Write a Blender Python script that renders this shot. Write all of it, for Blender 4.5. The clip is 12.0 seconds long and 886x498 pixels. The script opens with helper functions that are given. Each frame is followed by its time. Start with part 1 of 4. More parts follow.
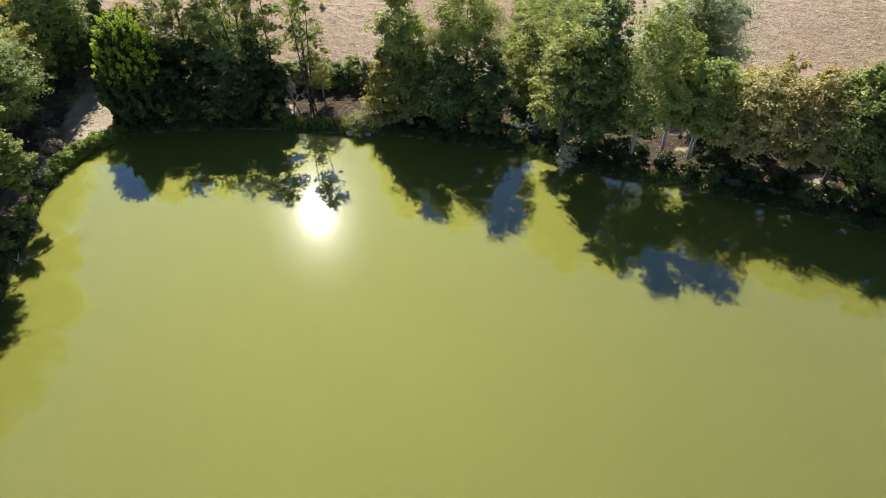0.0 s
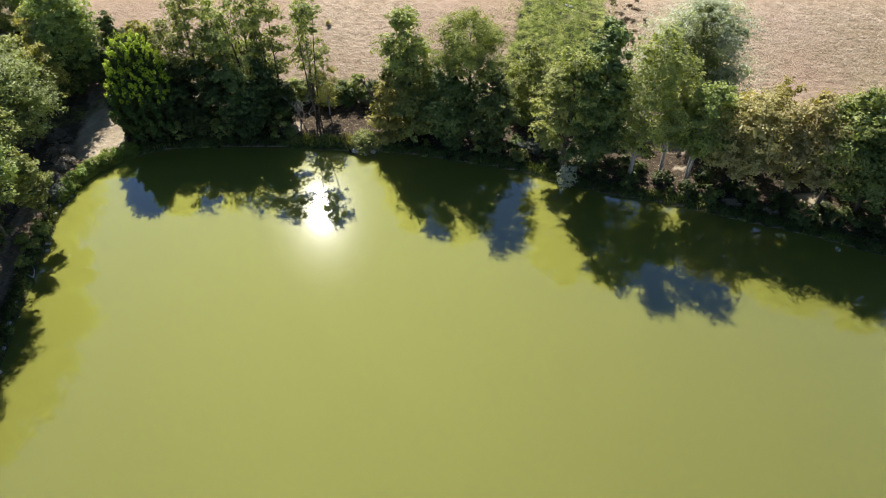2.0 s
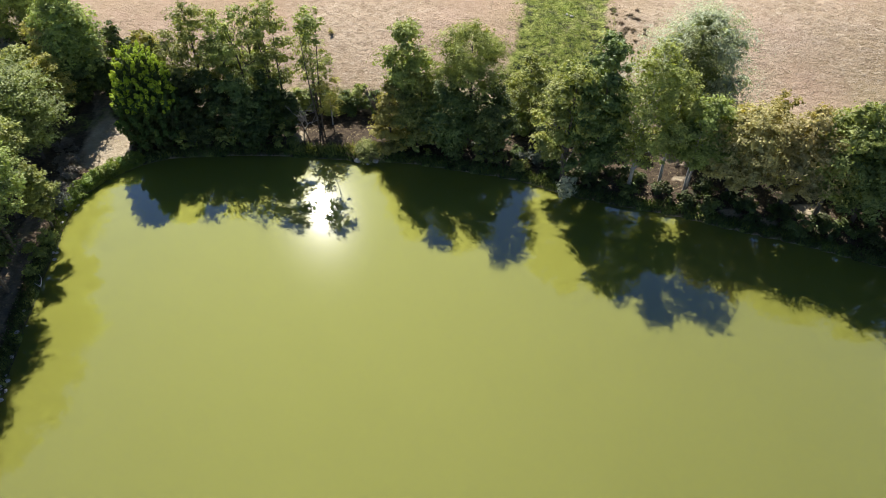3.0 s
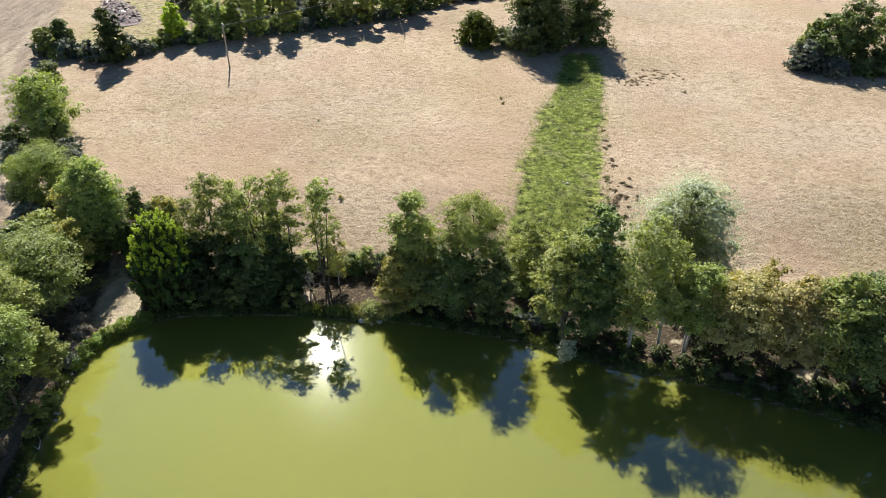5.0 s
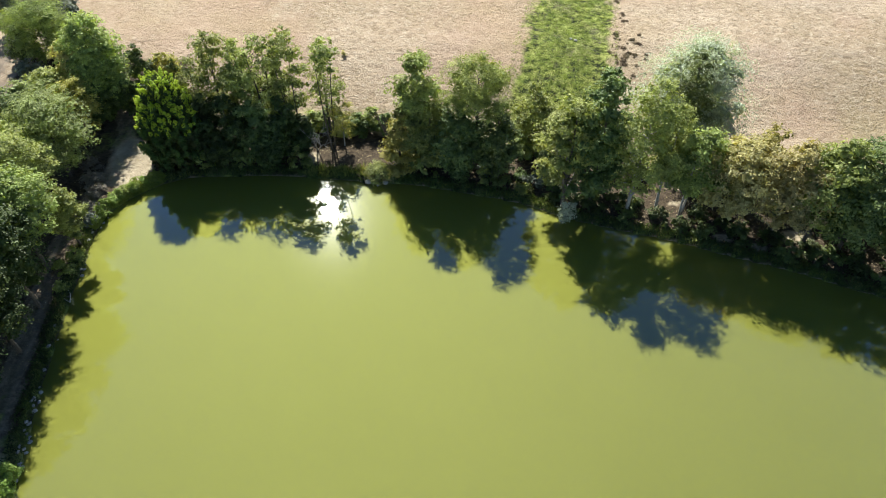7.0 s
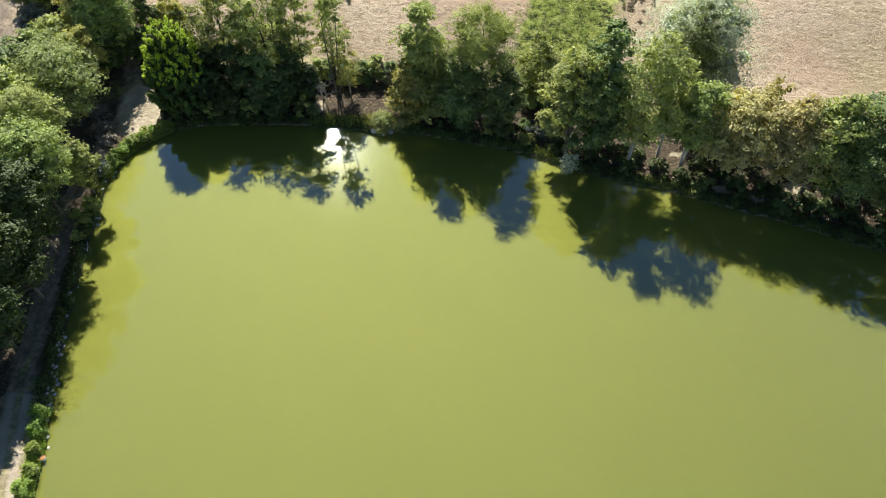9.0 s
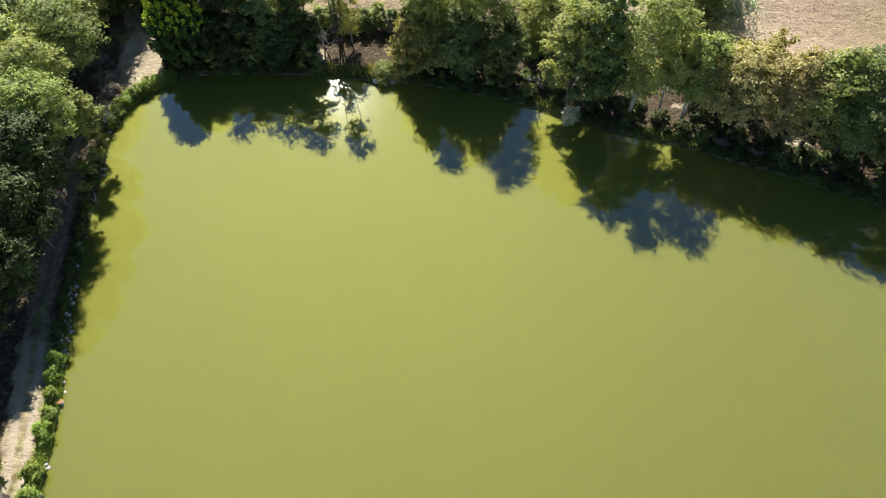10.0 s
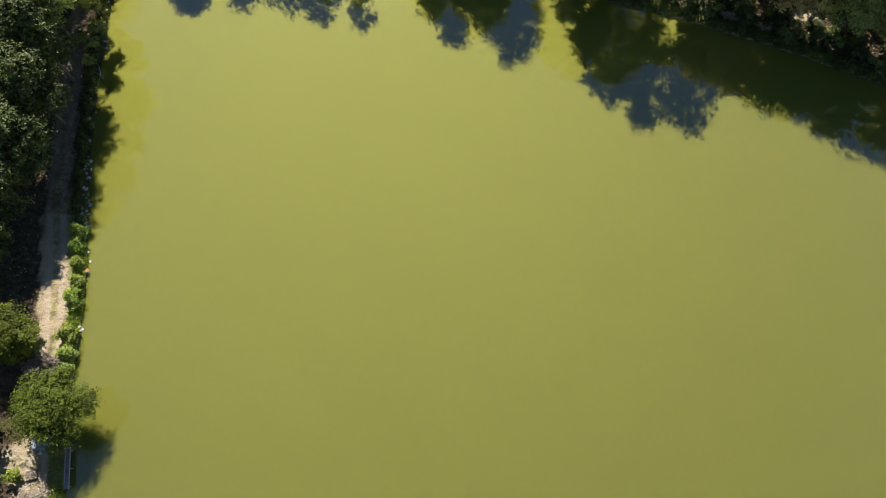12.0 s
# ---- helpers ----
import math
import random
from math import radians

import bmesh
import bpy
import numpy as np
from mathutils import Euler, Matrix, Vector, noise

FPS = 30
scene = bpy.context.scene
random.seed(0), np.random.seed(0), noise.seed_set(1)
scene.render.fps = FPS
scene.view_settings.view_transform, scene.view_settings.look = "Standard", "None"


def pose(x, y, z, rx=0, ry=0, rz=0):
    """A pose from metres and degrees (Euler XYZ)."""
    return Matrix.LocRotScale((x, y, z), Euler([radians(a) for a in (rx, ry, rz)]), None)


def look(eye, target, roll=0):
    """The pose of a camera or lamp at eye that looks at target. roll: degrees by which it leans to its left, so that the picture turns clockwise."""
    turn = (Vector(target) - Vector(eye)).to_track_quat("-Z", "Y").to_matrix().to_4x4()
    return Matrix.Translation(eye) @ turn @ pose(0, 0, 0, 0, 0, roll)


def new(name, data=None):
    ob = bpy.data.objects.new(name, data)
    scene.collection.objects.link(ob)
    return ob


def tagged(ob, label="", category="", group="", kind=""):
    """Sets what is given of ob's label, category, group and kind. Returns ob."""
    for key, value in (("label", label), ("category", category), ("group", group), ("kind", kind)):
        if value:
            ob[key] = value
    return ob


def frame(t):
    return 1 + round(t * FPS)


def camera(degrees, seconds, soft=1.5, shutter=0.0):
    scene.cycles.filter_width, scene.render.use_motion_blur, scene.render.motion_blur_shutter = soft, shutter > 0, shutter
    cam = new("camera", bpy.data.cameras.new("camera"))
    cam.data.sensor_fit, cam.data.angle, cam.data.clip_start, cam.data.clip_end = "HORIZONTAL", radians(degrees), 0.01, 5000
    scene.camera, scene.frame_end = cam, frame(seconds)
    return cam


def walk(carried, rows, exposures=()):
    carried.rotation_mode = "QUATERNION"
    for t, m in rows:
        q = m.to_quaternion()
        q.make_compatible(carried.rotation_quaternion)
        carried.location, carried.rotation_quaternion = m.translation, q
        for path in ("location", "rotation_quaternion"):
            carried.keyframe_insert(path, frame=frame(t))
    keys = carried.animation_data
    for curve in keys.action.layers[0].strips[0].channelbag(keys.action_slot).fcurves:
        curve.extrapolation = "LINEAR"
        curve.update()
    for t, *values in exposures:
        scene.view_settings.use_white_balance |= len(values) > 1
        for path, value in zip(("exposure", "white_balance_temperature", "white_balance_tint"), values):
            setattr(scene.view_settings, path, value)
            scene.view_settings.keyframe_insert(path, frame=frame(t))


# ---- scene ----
cam = camera(65.04, 12.0, soft=0.4)
# seconds, x, y, z, yaw, pitch, roll: a drone that rises straight up and nods
PATH = [
    (0.0, 0.000, 0.000, 58.569, 0.000, -46.237, -0.218),
    (0.5, -0.010, 0.026, 59.352, 0.070, -46.251, -0.207),
    (1.0, -0.022, 0.010, 60.147, 0.160, -46.248, -0.206),
    (1.5, -0.034, 0.021, 60.934, 0.228, -46.251, -0.219),
    (2.0, -0.039, 0.057, 61.749, 0.334, -46.288, -0.207),
    (2.5, -0.027, 0.118, 62.591, 0.428, -46.337, -0.213),
    (2.7, -0.015, 0.160, 62.935, 0.470, -46.345, -0.215),
    (4.3, 0.118, 0.420, 65.735, 0.830, -43.240, -0.240),
    (4.5, 0.137, 0.441, 66.068, 0.874, -40.631, -0.246),
    (5.0, 0.163, 0.294, 66.661, 1.006, -34.538, -0.341),
    (5.2, 0.155, 0.150, 66.850, 1.045, -33.500, -0.355),
    (5.5, 0.133, -0.128, 67.122, 1.108, -33.983, -0.373),
    (6.0, 0.067, -0.468, 67.708, 1.199, -41.324, -0.396),
    (6.5, 0.055, -0.555, 68.515, 1.289, -46.624, -0.367),
    (6.7, 0.056, -0.556, 68.860, 1.335, -46.760, -0.358),
    (8.3, 0.113, -0.515, 71.700, 1.742, -49.600, -0.259),
    (8.5, 0.126, -0.508, 72.059, 1.792, -50.664, -0.247),
    (9.0, 0.298, -0.461, 72.956, 1.916, -52.324, -0.125),
    (9.5, 0.565, -0.481, 73.905, 2.142, -54.795, -0.032),
    (10.0, 0.761, -0.421, 74.911, 2.299, -57.033, 0.059),
    (10.5, 0.947, -0.338, 75.895, 2.428, -59.180, 0.135),
    (11.0, 1.162, -0.305, 76.827, 2.631, -59.649, 0.223),
    (11.5, 1.362, -0.345, 77.817, 2.815, -64.434, 0.294),
    (12.0, 1.480, -0.261, 78.752, 2.899, -68.421, 0.373),
]
walk(cam, [(t, pose(x, y, z, 90 + pitch, roll, yaw)) for t, x, y, z, yaw, pitch, roll in PATH],
     exposures=[(0.0, 1.00, 6450, 14), (2.5, 1.03, 6450, 14), (5.5, 1.02, 6450, 9), (6.5, 1.18, 6280, 7), (8.5, 1.20, 6280, 7), (9.5, 1.20, 6500, 9), (10.5, 1.16, 6600, 11), (11.5, 1.08, 6750, 12), (12.0, 0.94, 7000, 12)])

# ---- light ----
SUN_AZ, SUN_EL = radians(-13.7), radians(42.3)
sun_way = Vector((math.sin(SUN_AZ) * math.cos(SUN_EL), math.cos(SUN_AZ) * math.cos(SUN_EL), math.sin(SUN_EL)))
sun_data = bpy.data.lights.new("sun", "SUN")
sun_data.energy, sun_data.angle, sun_data.color = 5.0, radians(0.53), (1.0, 0.95, 0.87)
sun = new("sun", sun_data)
sun.matrix_world = look(sun_way * 400, (0, 0, 0))
world = bpy.data.worlds.new("sky")
scene.world = world
world.use_nodes = True
wn = world.node_tree
sky_node = wn.nodes.new("ShaderNodeTexSky")
sky_node.sky_type, sky_node.sun_disc = "NISHITA", False
sky_node.sun_elevation, sky_node.sun_rotation = SUN_EL, SUN_AZ
sky_node.air_density, sky_node.dust_density, sky_node.ozone_density = 1.0, 0.02, 5.0
wn.nodes["Background"].inputs["Strength"].default_value = 0.050
wn.links.new(sky_node.outputs["Color"], wn.nodes["Background"].inputs["Color"])


# ---- materials ----
def material(name):
    m = bpy.data.materials.new(name)
    m.use_nodes = True
    nt = m.node_tree
    return m, nt, nt.nodes["Principled BSDF"]


def node(nt, kind, **values):
    n = nt.nodes.new(kind)
    for key, v in values.items():
        n.inputs[key.replace("_", " ")].default_value = v
    return n


def coords(nt, scale=(1, 1, 1), turn=0.0, world_space=True):
    mp = nt.nodes.new("ShaderNodeMapping")
    mp.inputs["Scale"].default_value = scale
    mp.inputs["Rotation"].default_value = (0, 0, radians(turn))
    if world_space:
        g = nt.nodes.new("ShaderNodeNewGeometry")
        nt.links.new(g.outputs["Position"], mp.inputs["Vector"])
    else:
        g = nt.nodes.new("ShaderNodeTexCoord")
        nt.links.new(g.outputs["Object"], mp.inputs["Vector"])
    return mp.outputs["Vector"]


def noise_tex(nt, vec, scale, detail=4.0, rough=0.6):
    n = node(nt, "ShaderNodeTexNoise", Scale=scale, Detail=detail, Roughness=rough)
    nt.links.new(vec, n.inputs["Vector"])
    return n.outputs["Fac"]


def ramp(nt, fac, stops):
    r = nt.nodes.new("ShaderNodeValToRGB")
    el = r.color_ramp.elements
    while len(el) < len(stops):
        el.new(0.5)
    for e, (p, c) in zip(el, stops):
        e.position, e.color = p, (*c, 1) if len(c) == 3 else c
    nt.links.new(fac, r.inputs["Fac"])
    return r.outputs["Color"]


def grey(nt, fac, lo, hi):
    return ramp(nt, fac, [(lo, (0, 0, 0)), (hi, (1, 1, 1))])


def mix(nt, fac, a, b, mode="MIX"):
    m = nt.nodes.new("ShaderNodeMix")
    m.data_type, m.blend_type = "RGBA", mode
    for sock, v in ((m.inputs["Factor"], fac), (m.inputs[6], a), (m.inputs[7], b)):
        if hasattr(v, "is_linked"):
            nt.links.new(v, sock)
        elif isinstance(v, (int, float)):
            sock.default_value = v
        else:
            sock.default_value = (*v, 1)
    return m.outputs[2]


def maths(nt, op, a, b=0.0, c=0.0):
    m = nt.nodes.new("ShaderNodeMath")
    m.operation = op
    for sock, v in zip(m.inputs, (a, b, c)):
        if hasattr(v, "is_linked"):
            nt.links.new(v, sock)
        else:
            sock.default_value = v
    return m.outputs[0]


def bump(nt, height, strength, distance, bsdf, chain=None):
    b = node(nt, "ShaderNodeBump", Strength=strength, Distance=distance)
    nt.links.new(height, b.inputs["Height"])
    if chain:
        nt.links.new(chain, b.inputs["Normal"])
    nt.links.new(b.outputs["Normal"], bsdf.inputs["Normal"])
    return b.outputs["Normal"]


def leaf_material(name, base, tip, translucent=0.35, rough=0.55):
    """Foliage: each leaf varies a little, clumps vary more, thin leaves let the sun through."""
    m, nt, p = material(name)
    geo = nt.nodes.new("ShaderNodeNewGeometry")
    info = nt.nodes.new("ShaderNodeObjectInfo")
    clump = noise_tex(nt, coords(nt), 0.55, 3.0)
    per_leaf = geo.outputs["Random Per Island"]
    f = maths(nt, "ADD", maths(nt, "MULTIPLY", per_leaf, 0.35), maths(nt, "MULTIPLY", grey(nt, clump, 0.30, 0.66), 0.65))
    col = mix(nt, f, base, tip)
    dry = grey(nt, noise_tex(nt, coords(nt), 0.23, 2.0), 0.58, 0.74)
    warm = tuple(c * k for c, k in zip(tip, (1.10, 1.03, 0.88)))
    col = mix(nt, maths(nt, "MULTIPLY", dry, 0.45), col, warm)
    hs = node(nt, "ShaderNodeHueSaturation")
    nt.links.new(col, hs.inputs["Color"])
    nt.links.new(maths(nt, "ADD", 0.85, maths(nt, "MULTIPLY", info.outputs["Random"], 0.3)), hs.inputs["Value"])
    nt.links.new(maths(nt, "ADD", 0.485, maths(nt, "MULTIPLY", info.outputs["Random"], 0.03)), hs.inputs["Hue"])
    col = hs.outputs["Color"]
    nt.links.new(col, p.inputs["Base Color"])
    p.inputs["Roughness"].default_value = rough
    p.inputs["Specular IOR Level"].default_value = 0.30
    tr = nt.nodes.new("ShaderNodeBsdfTranslucent")
    nt.links.new(mix(nt, 1.0, col, (1.60, 1.60, 0.60), "MULTIPLY"), tr.inputs["Color"])
    ms = nt.nodes.new("ShaderNodeMixShader")
    ms.inputs["Fac"].default_value = translucent * 0.7
    nt.links.new(p.outputs[0], ms.inputs[1])
    nt.links.new(tr.outputs[0], ms.inputs[2])
    nt.links.new(ms.outputs[0], nt.nodes["Material Output"].inputs["Surface"])
    return m


LEAF = {
    "mid": leaf_material("leaf_mid", (0.052, 0.070, 0.020), (0.400, 0.450, 0.130), 0.38),
    "light": leaf_material("leaf_light", (0.082, 0.108, 0.032), (0.450, 0.510, 0.150), 0.40),
    "dark": leaf_material("leaf_dark", (0.028, 0.043, 0.014), (0.210, 0.268, 0.084), 0.34),
    "moss": leaf_material("leaf_moss", (0.027, 0.038, 0.005), (0.140, 0.172, 0.019), 0.4, 0.75),
    # leaf for shaded spots: the shade is put into its colour
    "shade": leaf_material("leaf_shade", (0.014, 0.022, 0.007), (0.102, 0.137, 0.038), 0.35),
    "lime": leaf_material("leaf_lime", (0.260, 0.420, 0.030), (0.540, 0.700, 0.066), 0.40),
    "scale": leaf_material("leaf_scale", (0.036, 0.066, 0.016), (0.095, 0.150, 0.030), 0.15),
    "pale": leaf_material("leaf_pale", (0.059, 0.073, 0.026), (0.365, 0.400, 0.128), 0.36),
    "silver": leaf_material("leaf_silver", (0.180, 0.205, 0.155), (0.600, 0.640, 0.510), 0.36),
    "olive": leaf_material("leaf_olive", (0.130, 0.118, 0.045), (0.580, 0.520, 0.235), 0.42),
    "yellow": leaf_material("leaf_yellow", (0.103, 0.097, 0.022), (0.468, 0.420, 0.130), 0.45),
    "grey": leaf_material("leaf_grey", (0.130, 0.112, 0.090), (0.280, 0.245, 0.205), 0.15, 0.8),
    "reed": leaf_material("leaf_reed", (0.110, 0.165, 0.035), (0.320, 0.400, 0.085), 0.45),
    "straw": leaf_material("leaf_straw", (0.230, 0.190, 0.105), (0.460, 0.390, 0.240), 0.25, 0.8),
    "bramble": leaf_material("leaf_bramble", (0.038, 0.049, 0.031), (0.244, 0.273, 0.219), 0.3),
    "rush": leaf_material("leaf_rush", (0.150, 0.112, 0.066), (0.310, 0.245, 0.150), 0.2, 0.8),
    "dark_rush": leaf_material("leaf_dark_rush", (0.090, 0.066, 0.042), (0.210, 0.160, 0.105), 0.2, 0.8),
}


def bark_material(name, a, b):
    m, nt, p = material(name)
    n1 = noise_tex(nt, coords(nt, (3, 3, 0.7)), 3.0, 6.0, 0.7)
    nt.links.new(mix(nt, grey(nt, n1, 0.35, 0.65), a, b), p.inputs["Base Color"])
    p.inputs["Roughness"].default_value = 0.85
    bump(nt, n1, 0.6, 0.03, p)
    return m


BARK = bark_material("bark", (0.050, 0.040, 0.030), (0.140, 0.115, 0.090))
PALE_BARK = bark_material("pale_bark", (0.220, 0.200, 0.170), (0.480, 0.450, 0.400))
DEAD_BARK = bark_material("dead_bark", (0.200, 0.185, 0.165), (0.360, 0.335, 0.300))


def water_material():
    """Turbid green pond: a lit, cloudy body under a smooth skin that mirrors the sky and the trees."""
    m, nt, p = material("pond_water")
    big = noise_tex(nt, coords(nt), 0.022, 3.0, 0.5)
    mid = noise_tex(nt, coords(nt), 0.12, 4.0, 0.6)
    f = maths(nt, "ADD", maths(nt, "MULTIPLY", big, 0.7), maths(nt, "MULTIPLY", mid, 0.3))
    nt.links.new(ramp(nt, f, [(0.35, (0.055, 0.058, 0.009)), (0.65, (0.061, 0.064, 0.011))]), p.inputs["Base Color"])
    p.inputs["IOR"].default_value = 1.33
    p.inputs["Specular IOR Level"].default_value = 0.0
    p.subsurface_method = "BURLEY"
    p.inputs["Subsurface Weight"].default_value = 1.0
    p.inputs["Subsurface Radius"].default_value = (1.0, 1.0, 0.6)
    p.inputs["Subsurface Scale"].default_value = 2.2
    w1 = noise_tex(nt, coords(nt), 1.6, 2.0, 0.5)
    bump(nt, w1, 0.05, 0.02, p)
    haze = nt.nodes.new("ShaderNodeBsdfGlossy")
    haze.inputs["Color"].default_value = (0.097, 0.102, 0.0235, 1)
    haze.inputs["Roughness"].default_value = 0.75
    both = nt.nodes.new("ShaderNodeAddShader")
    nt.links.new(p.outputs[0], both.inputs[0])
    nt.links.new(haze.outputs[0], both.inputs[1])
    # weak wide gloss lobe added as a glow around the sun's glint
    glint_halo = nt.nodes.new("ShaderNodeBsdfGlossy")
    glint_halo.distribution = "BECKMANN"
    glint_halo.inputs["Color"].default_value = (0.0005, 0.0005, 0.0005, 1)
    glint_halo.inputs["Roughness"].default_value = 0.18
    skin = nt.nodes.new("ShaderNodeBsdfGlossy")
    skin.inputs["Roughness"].default_value = 0.022
    fresnel = node(nt, "ShaderNodeFresnel", IOR=1.33)
    nt.links.new(maths(nt, "MINIMUM", maths(nt, "MULTIPLY", maths(nt, "POWER", fresnel.outputs[0], 1.6), 46.0), 0.6), skin.inputs["Color"])
    small = node(nt, "ShaderNodeBump", Strength=0.05, Distance=0.02)
    nt.links.new(w1, small.inputs["Height"])
    nt.links.new(small.outputs["Normal"], skin.inputs["Normal"])
    layers = both.outputs[0]
    for lobe in (glint_halo, skin):
        add = nt.nodes.new("ShaderNodeAddShader")
        nt.links.new(layers, add.inputs[0])
        nt.links.new(lobe.outputs[0], add.inputs[1])
        layers = add.outputs[0]
    nt.links.new(layers, nt.nodes["Material Output"].inputs["Surface"])
    return m


def ground_material():
    """Dry mown field, with green, bare-earth and shade-darkened fallen-leaf zones from the plan, broken up by grain."""
    m, nt, p = material("dry_ground")
    pos = coords(nt)

    def zone(name):
        a = nt.nodes.new("ShaderNodeAttribute")
        a.attribute_name = name
        return a.outputs["Fac"]

    coarse = noise_tex(nt, pos, 0.035, 4.0, 0.6)
    patch = noise_tex(nt, pos, 0.35, 5.0, 0.65)
    grain = noise_tex(nt, coords(nt, (0.9, 1.15, 1.0), 6), 1.5, 6.0, 0.72)
    fine = noise_tex(nt, pos, 6.0, 4.0, 0.7)
    tuft = noise_tex(nt, coords(nt, (0.9, 1.15, 1.0), 4), 0.75, 7.0, 0.74)
    straw = ramp(nt, coarse, [(0.36, (0.385, 0.300, 0.190)), (0.48, (0.470, 0.366, 0.246)), (0.62, (0.560, 0.450, 0.318))])
    pale = grey(nt, noise_tex(nt, coords(nt, (0.5, 1.0, 1.0), 15), 0.045, 4.0, 0.6), 0.50, 0.68)
    straw = mix(nt, maths(nt, "MULTIPLY", pale, 0.6), straw, (0.480, 0.400, 0.310))
    streak = noise_tex(nt, coords(nt, (0.45, 0.7, 1.0), 8), 0.6, 5.0, 0.65)
    straw = mix(nt, maths(nt, "MULTIPLY", grey(nt, streak, 0.45, 0.65), 0.26), straw, (0.300, 0.222, 0.142))
    straw = mix(nt, maths(nt, "MULTIPLY", grey(nt, noise_tex(nt, pos, 0.05, 5.0, 0.65), 0.52, 0.70), 0.35), straw, (0.300, 0.262, 0.150))
    straw = mix(nt, maths(nt, "MULTIPLY", grey(nt, maths(nt, "SUBTRACT", 1.0, tuft), 0.50, 0.60), 0.60), straw, (0.205, 0.150, 0.092))
    straw = mix(nt, maths(nt, "MULTIPLY", grey(nt, grain, 0.51, 0.62), 0.68), straw, (0.600, 0.510, 0.380))
    straw = mix(nt, maths(nt, "MULTIPLY", grey(nt, patch, 0.58, 0.76), 0.30), straw, (0.270, 0.240, 0.120))
    straw = mix(nt, maths(nt, "MULTIPLY", grey(nt, fine, 0.56, 0.70), 0.5), straw, (0.55, 0.48, 0.36))
    pink = grey(nt, noise_tex(nt, coords(nt, (1.0, 0.8, 1.0), 30), 0.030, 3.0, 0.55), 0.50, 0.64)
    straw = mix(nt, maths(nt, "MULTIPLY", pink, 0.45), straw, (0.470, 0.320, 0.232))
    ochre = grey(nt, noise_tex(nt, coords(nt, (0.7, 1.0, 1.0), -20), 0.024, 4.0, 0.6), 0.50, 0.64)
    straw = mix(nt, maths(nt, "MULTIPLY", ochre, 0.40), straw, (0.400, 0.318, 0.165))
    straw = mix(nt, 1.0, straw, (0.87, 0.86, 0.86), "MULTIPLY")
    # lowest stop is near black: shade between tufts put into the green
    green = ramp(nt, tuft, [(0.42, (0.022, 0.030, 0.012)), (0.50, (0.150, 0.172, 0.038)), (0.60, (0.350, 0.375, 0.105))])
    green = mix(nt, maths(nt, "MULTIPLY", grey(nt, patch, 0.45, 0.65), 0.40), green, (0.200, 0.270, 0.040))
    green = mix(nt, maths(nt, "MULTIPLY", grey(nt, noise_tex(nt, pos, 0.18, 4.0, 0.6), 0.52, 0.68), 0.5), green, (0.230, 0.205, 0.120))
    bare = ramp(nt, patch, [(0.35, (0.340, 0.284, 0.192)), (0.65, (0.530, 0.455, 0.325))])
    bare = mix(nt, maths(nt, "MULTIPLY", grey(nt, fine, 0.45, 0.65), 0.35), bare, (0.27, 0.21, 0.15))
    # fallen-leaf cover, its colour darkened to hold the shade under the trees
    shaded_litter = ramp(nt, grain, [(0.38, (0.040, 0.030, 0.020)), (0.60, (0.105, 0.080, 0.052))])
    shaded_litter = mix(nt, maths(nt, "MULTIPLY", grey(nt, fine, 0.56, 0.66), 0.6), shaded_litter, (0.170, 0.126, 0.084))
    breakup = maths(nt, "MULTIPLY", maths(nt, "SUBTRACT", noise_tex(nt, pos, 0.8, 5.0, 0.7), 0.5), 0.9)

    def edge(name):
        z = zone(name)
        return grey(nt, maths(nt, "ADD", z, maths(nt, "MULTIPLY", breakup, maths(nt, "MULTIPLY", 4.0, maths(nt, "MULTIPLY", z, maths(nt, "SUBTRACT", 1.0, z))))), 0.30, 0.70)

    soil = ramp(nt, noise_tex(nt, coords(nt, (0.9, 0.12, 1.0), 24), 0.9, 5.0, 0.65), [(0.35, (0.190, 0.148, 0.108)), (0.65, (0.330, 0.268, 0.200))])
    col = mix(nt, edge("tilled"), straw, soil)
    col = mix(nt, edge("shaded_litter"), col, shaded_litter)
    col = mix(nt, edge("green"), col, green)
    col = mix(nt, edge("bare"), col, bare)
    across = maths(nt, "ABSOLUTE", maths(nt, "ADD", zone("track_off"), maths(nt, "MULTIPLY", breakup, 0.5)))
    worn = ramp(nt, maths(nt, "DIVIDE", across, 2.0), [(0.14, (0.0, 0.0, 0.0)), (0.28, (1, 1, 1)), (0.52, (1, 1, 1)), (0.72, (0.25, 0.25, 0.25))])
    ridge = ramp(nt, tuft, [(0.38, (0.230, 0.200, 0.100)), (0.60, (0.440, 0.385, 0.230))])
    rut = ramp(nt, patch, [(0.35, (0.400, 0.330, 0.250)), (0.65, (0.560, 0.480, 0.375))])
    lane = mix(nt, worn, ridge, rut)
    col = mix(nt, maths(nt, "MULTIPLY", edge("track"), 0.62), col, lane)
    nt.links.new(col, p.inputs["Base Color"])
    p.inputs["Roughness"].default_value = 0.95
    p.inputs["Specular IOR Level"].default_value = 0.15
    c0 = bump(nt, tuft, 1.0, 0.55, p)
    c1 = bump(nt, grain, 0.8, 0.22, p, c0)
    bump(nt, fine, 0.6, 0.08, p, c1)
    return m


WATER = water_material()
GROUND = ground_material()


def plain_material(name, a, b, scale=3.0, rough=0.8, metal=0.0, relief=0.4):
    m, nt, p = material(name)
    n1 = noise_tex(nt, coords(nt), scale, 5.0, 0.65)
    n2 = noise_tex(nt, coords(nt), scale * 6, 4.0, 0.65)
    f = maths(nt, "ADD", maths(nt, "MULTIPLY", grey(nt, n1, 0.35, 0.65), 0.7), maths(nt, "MULTIPLY", n2, 0.3))
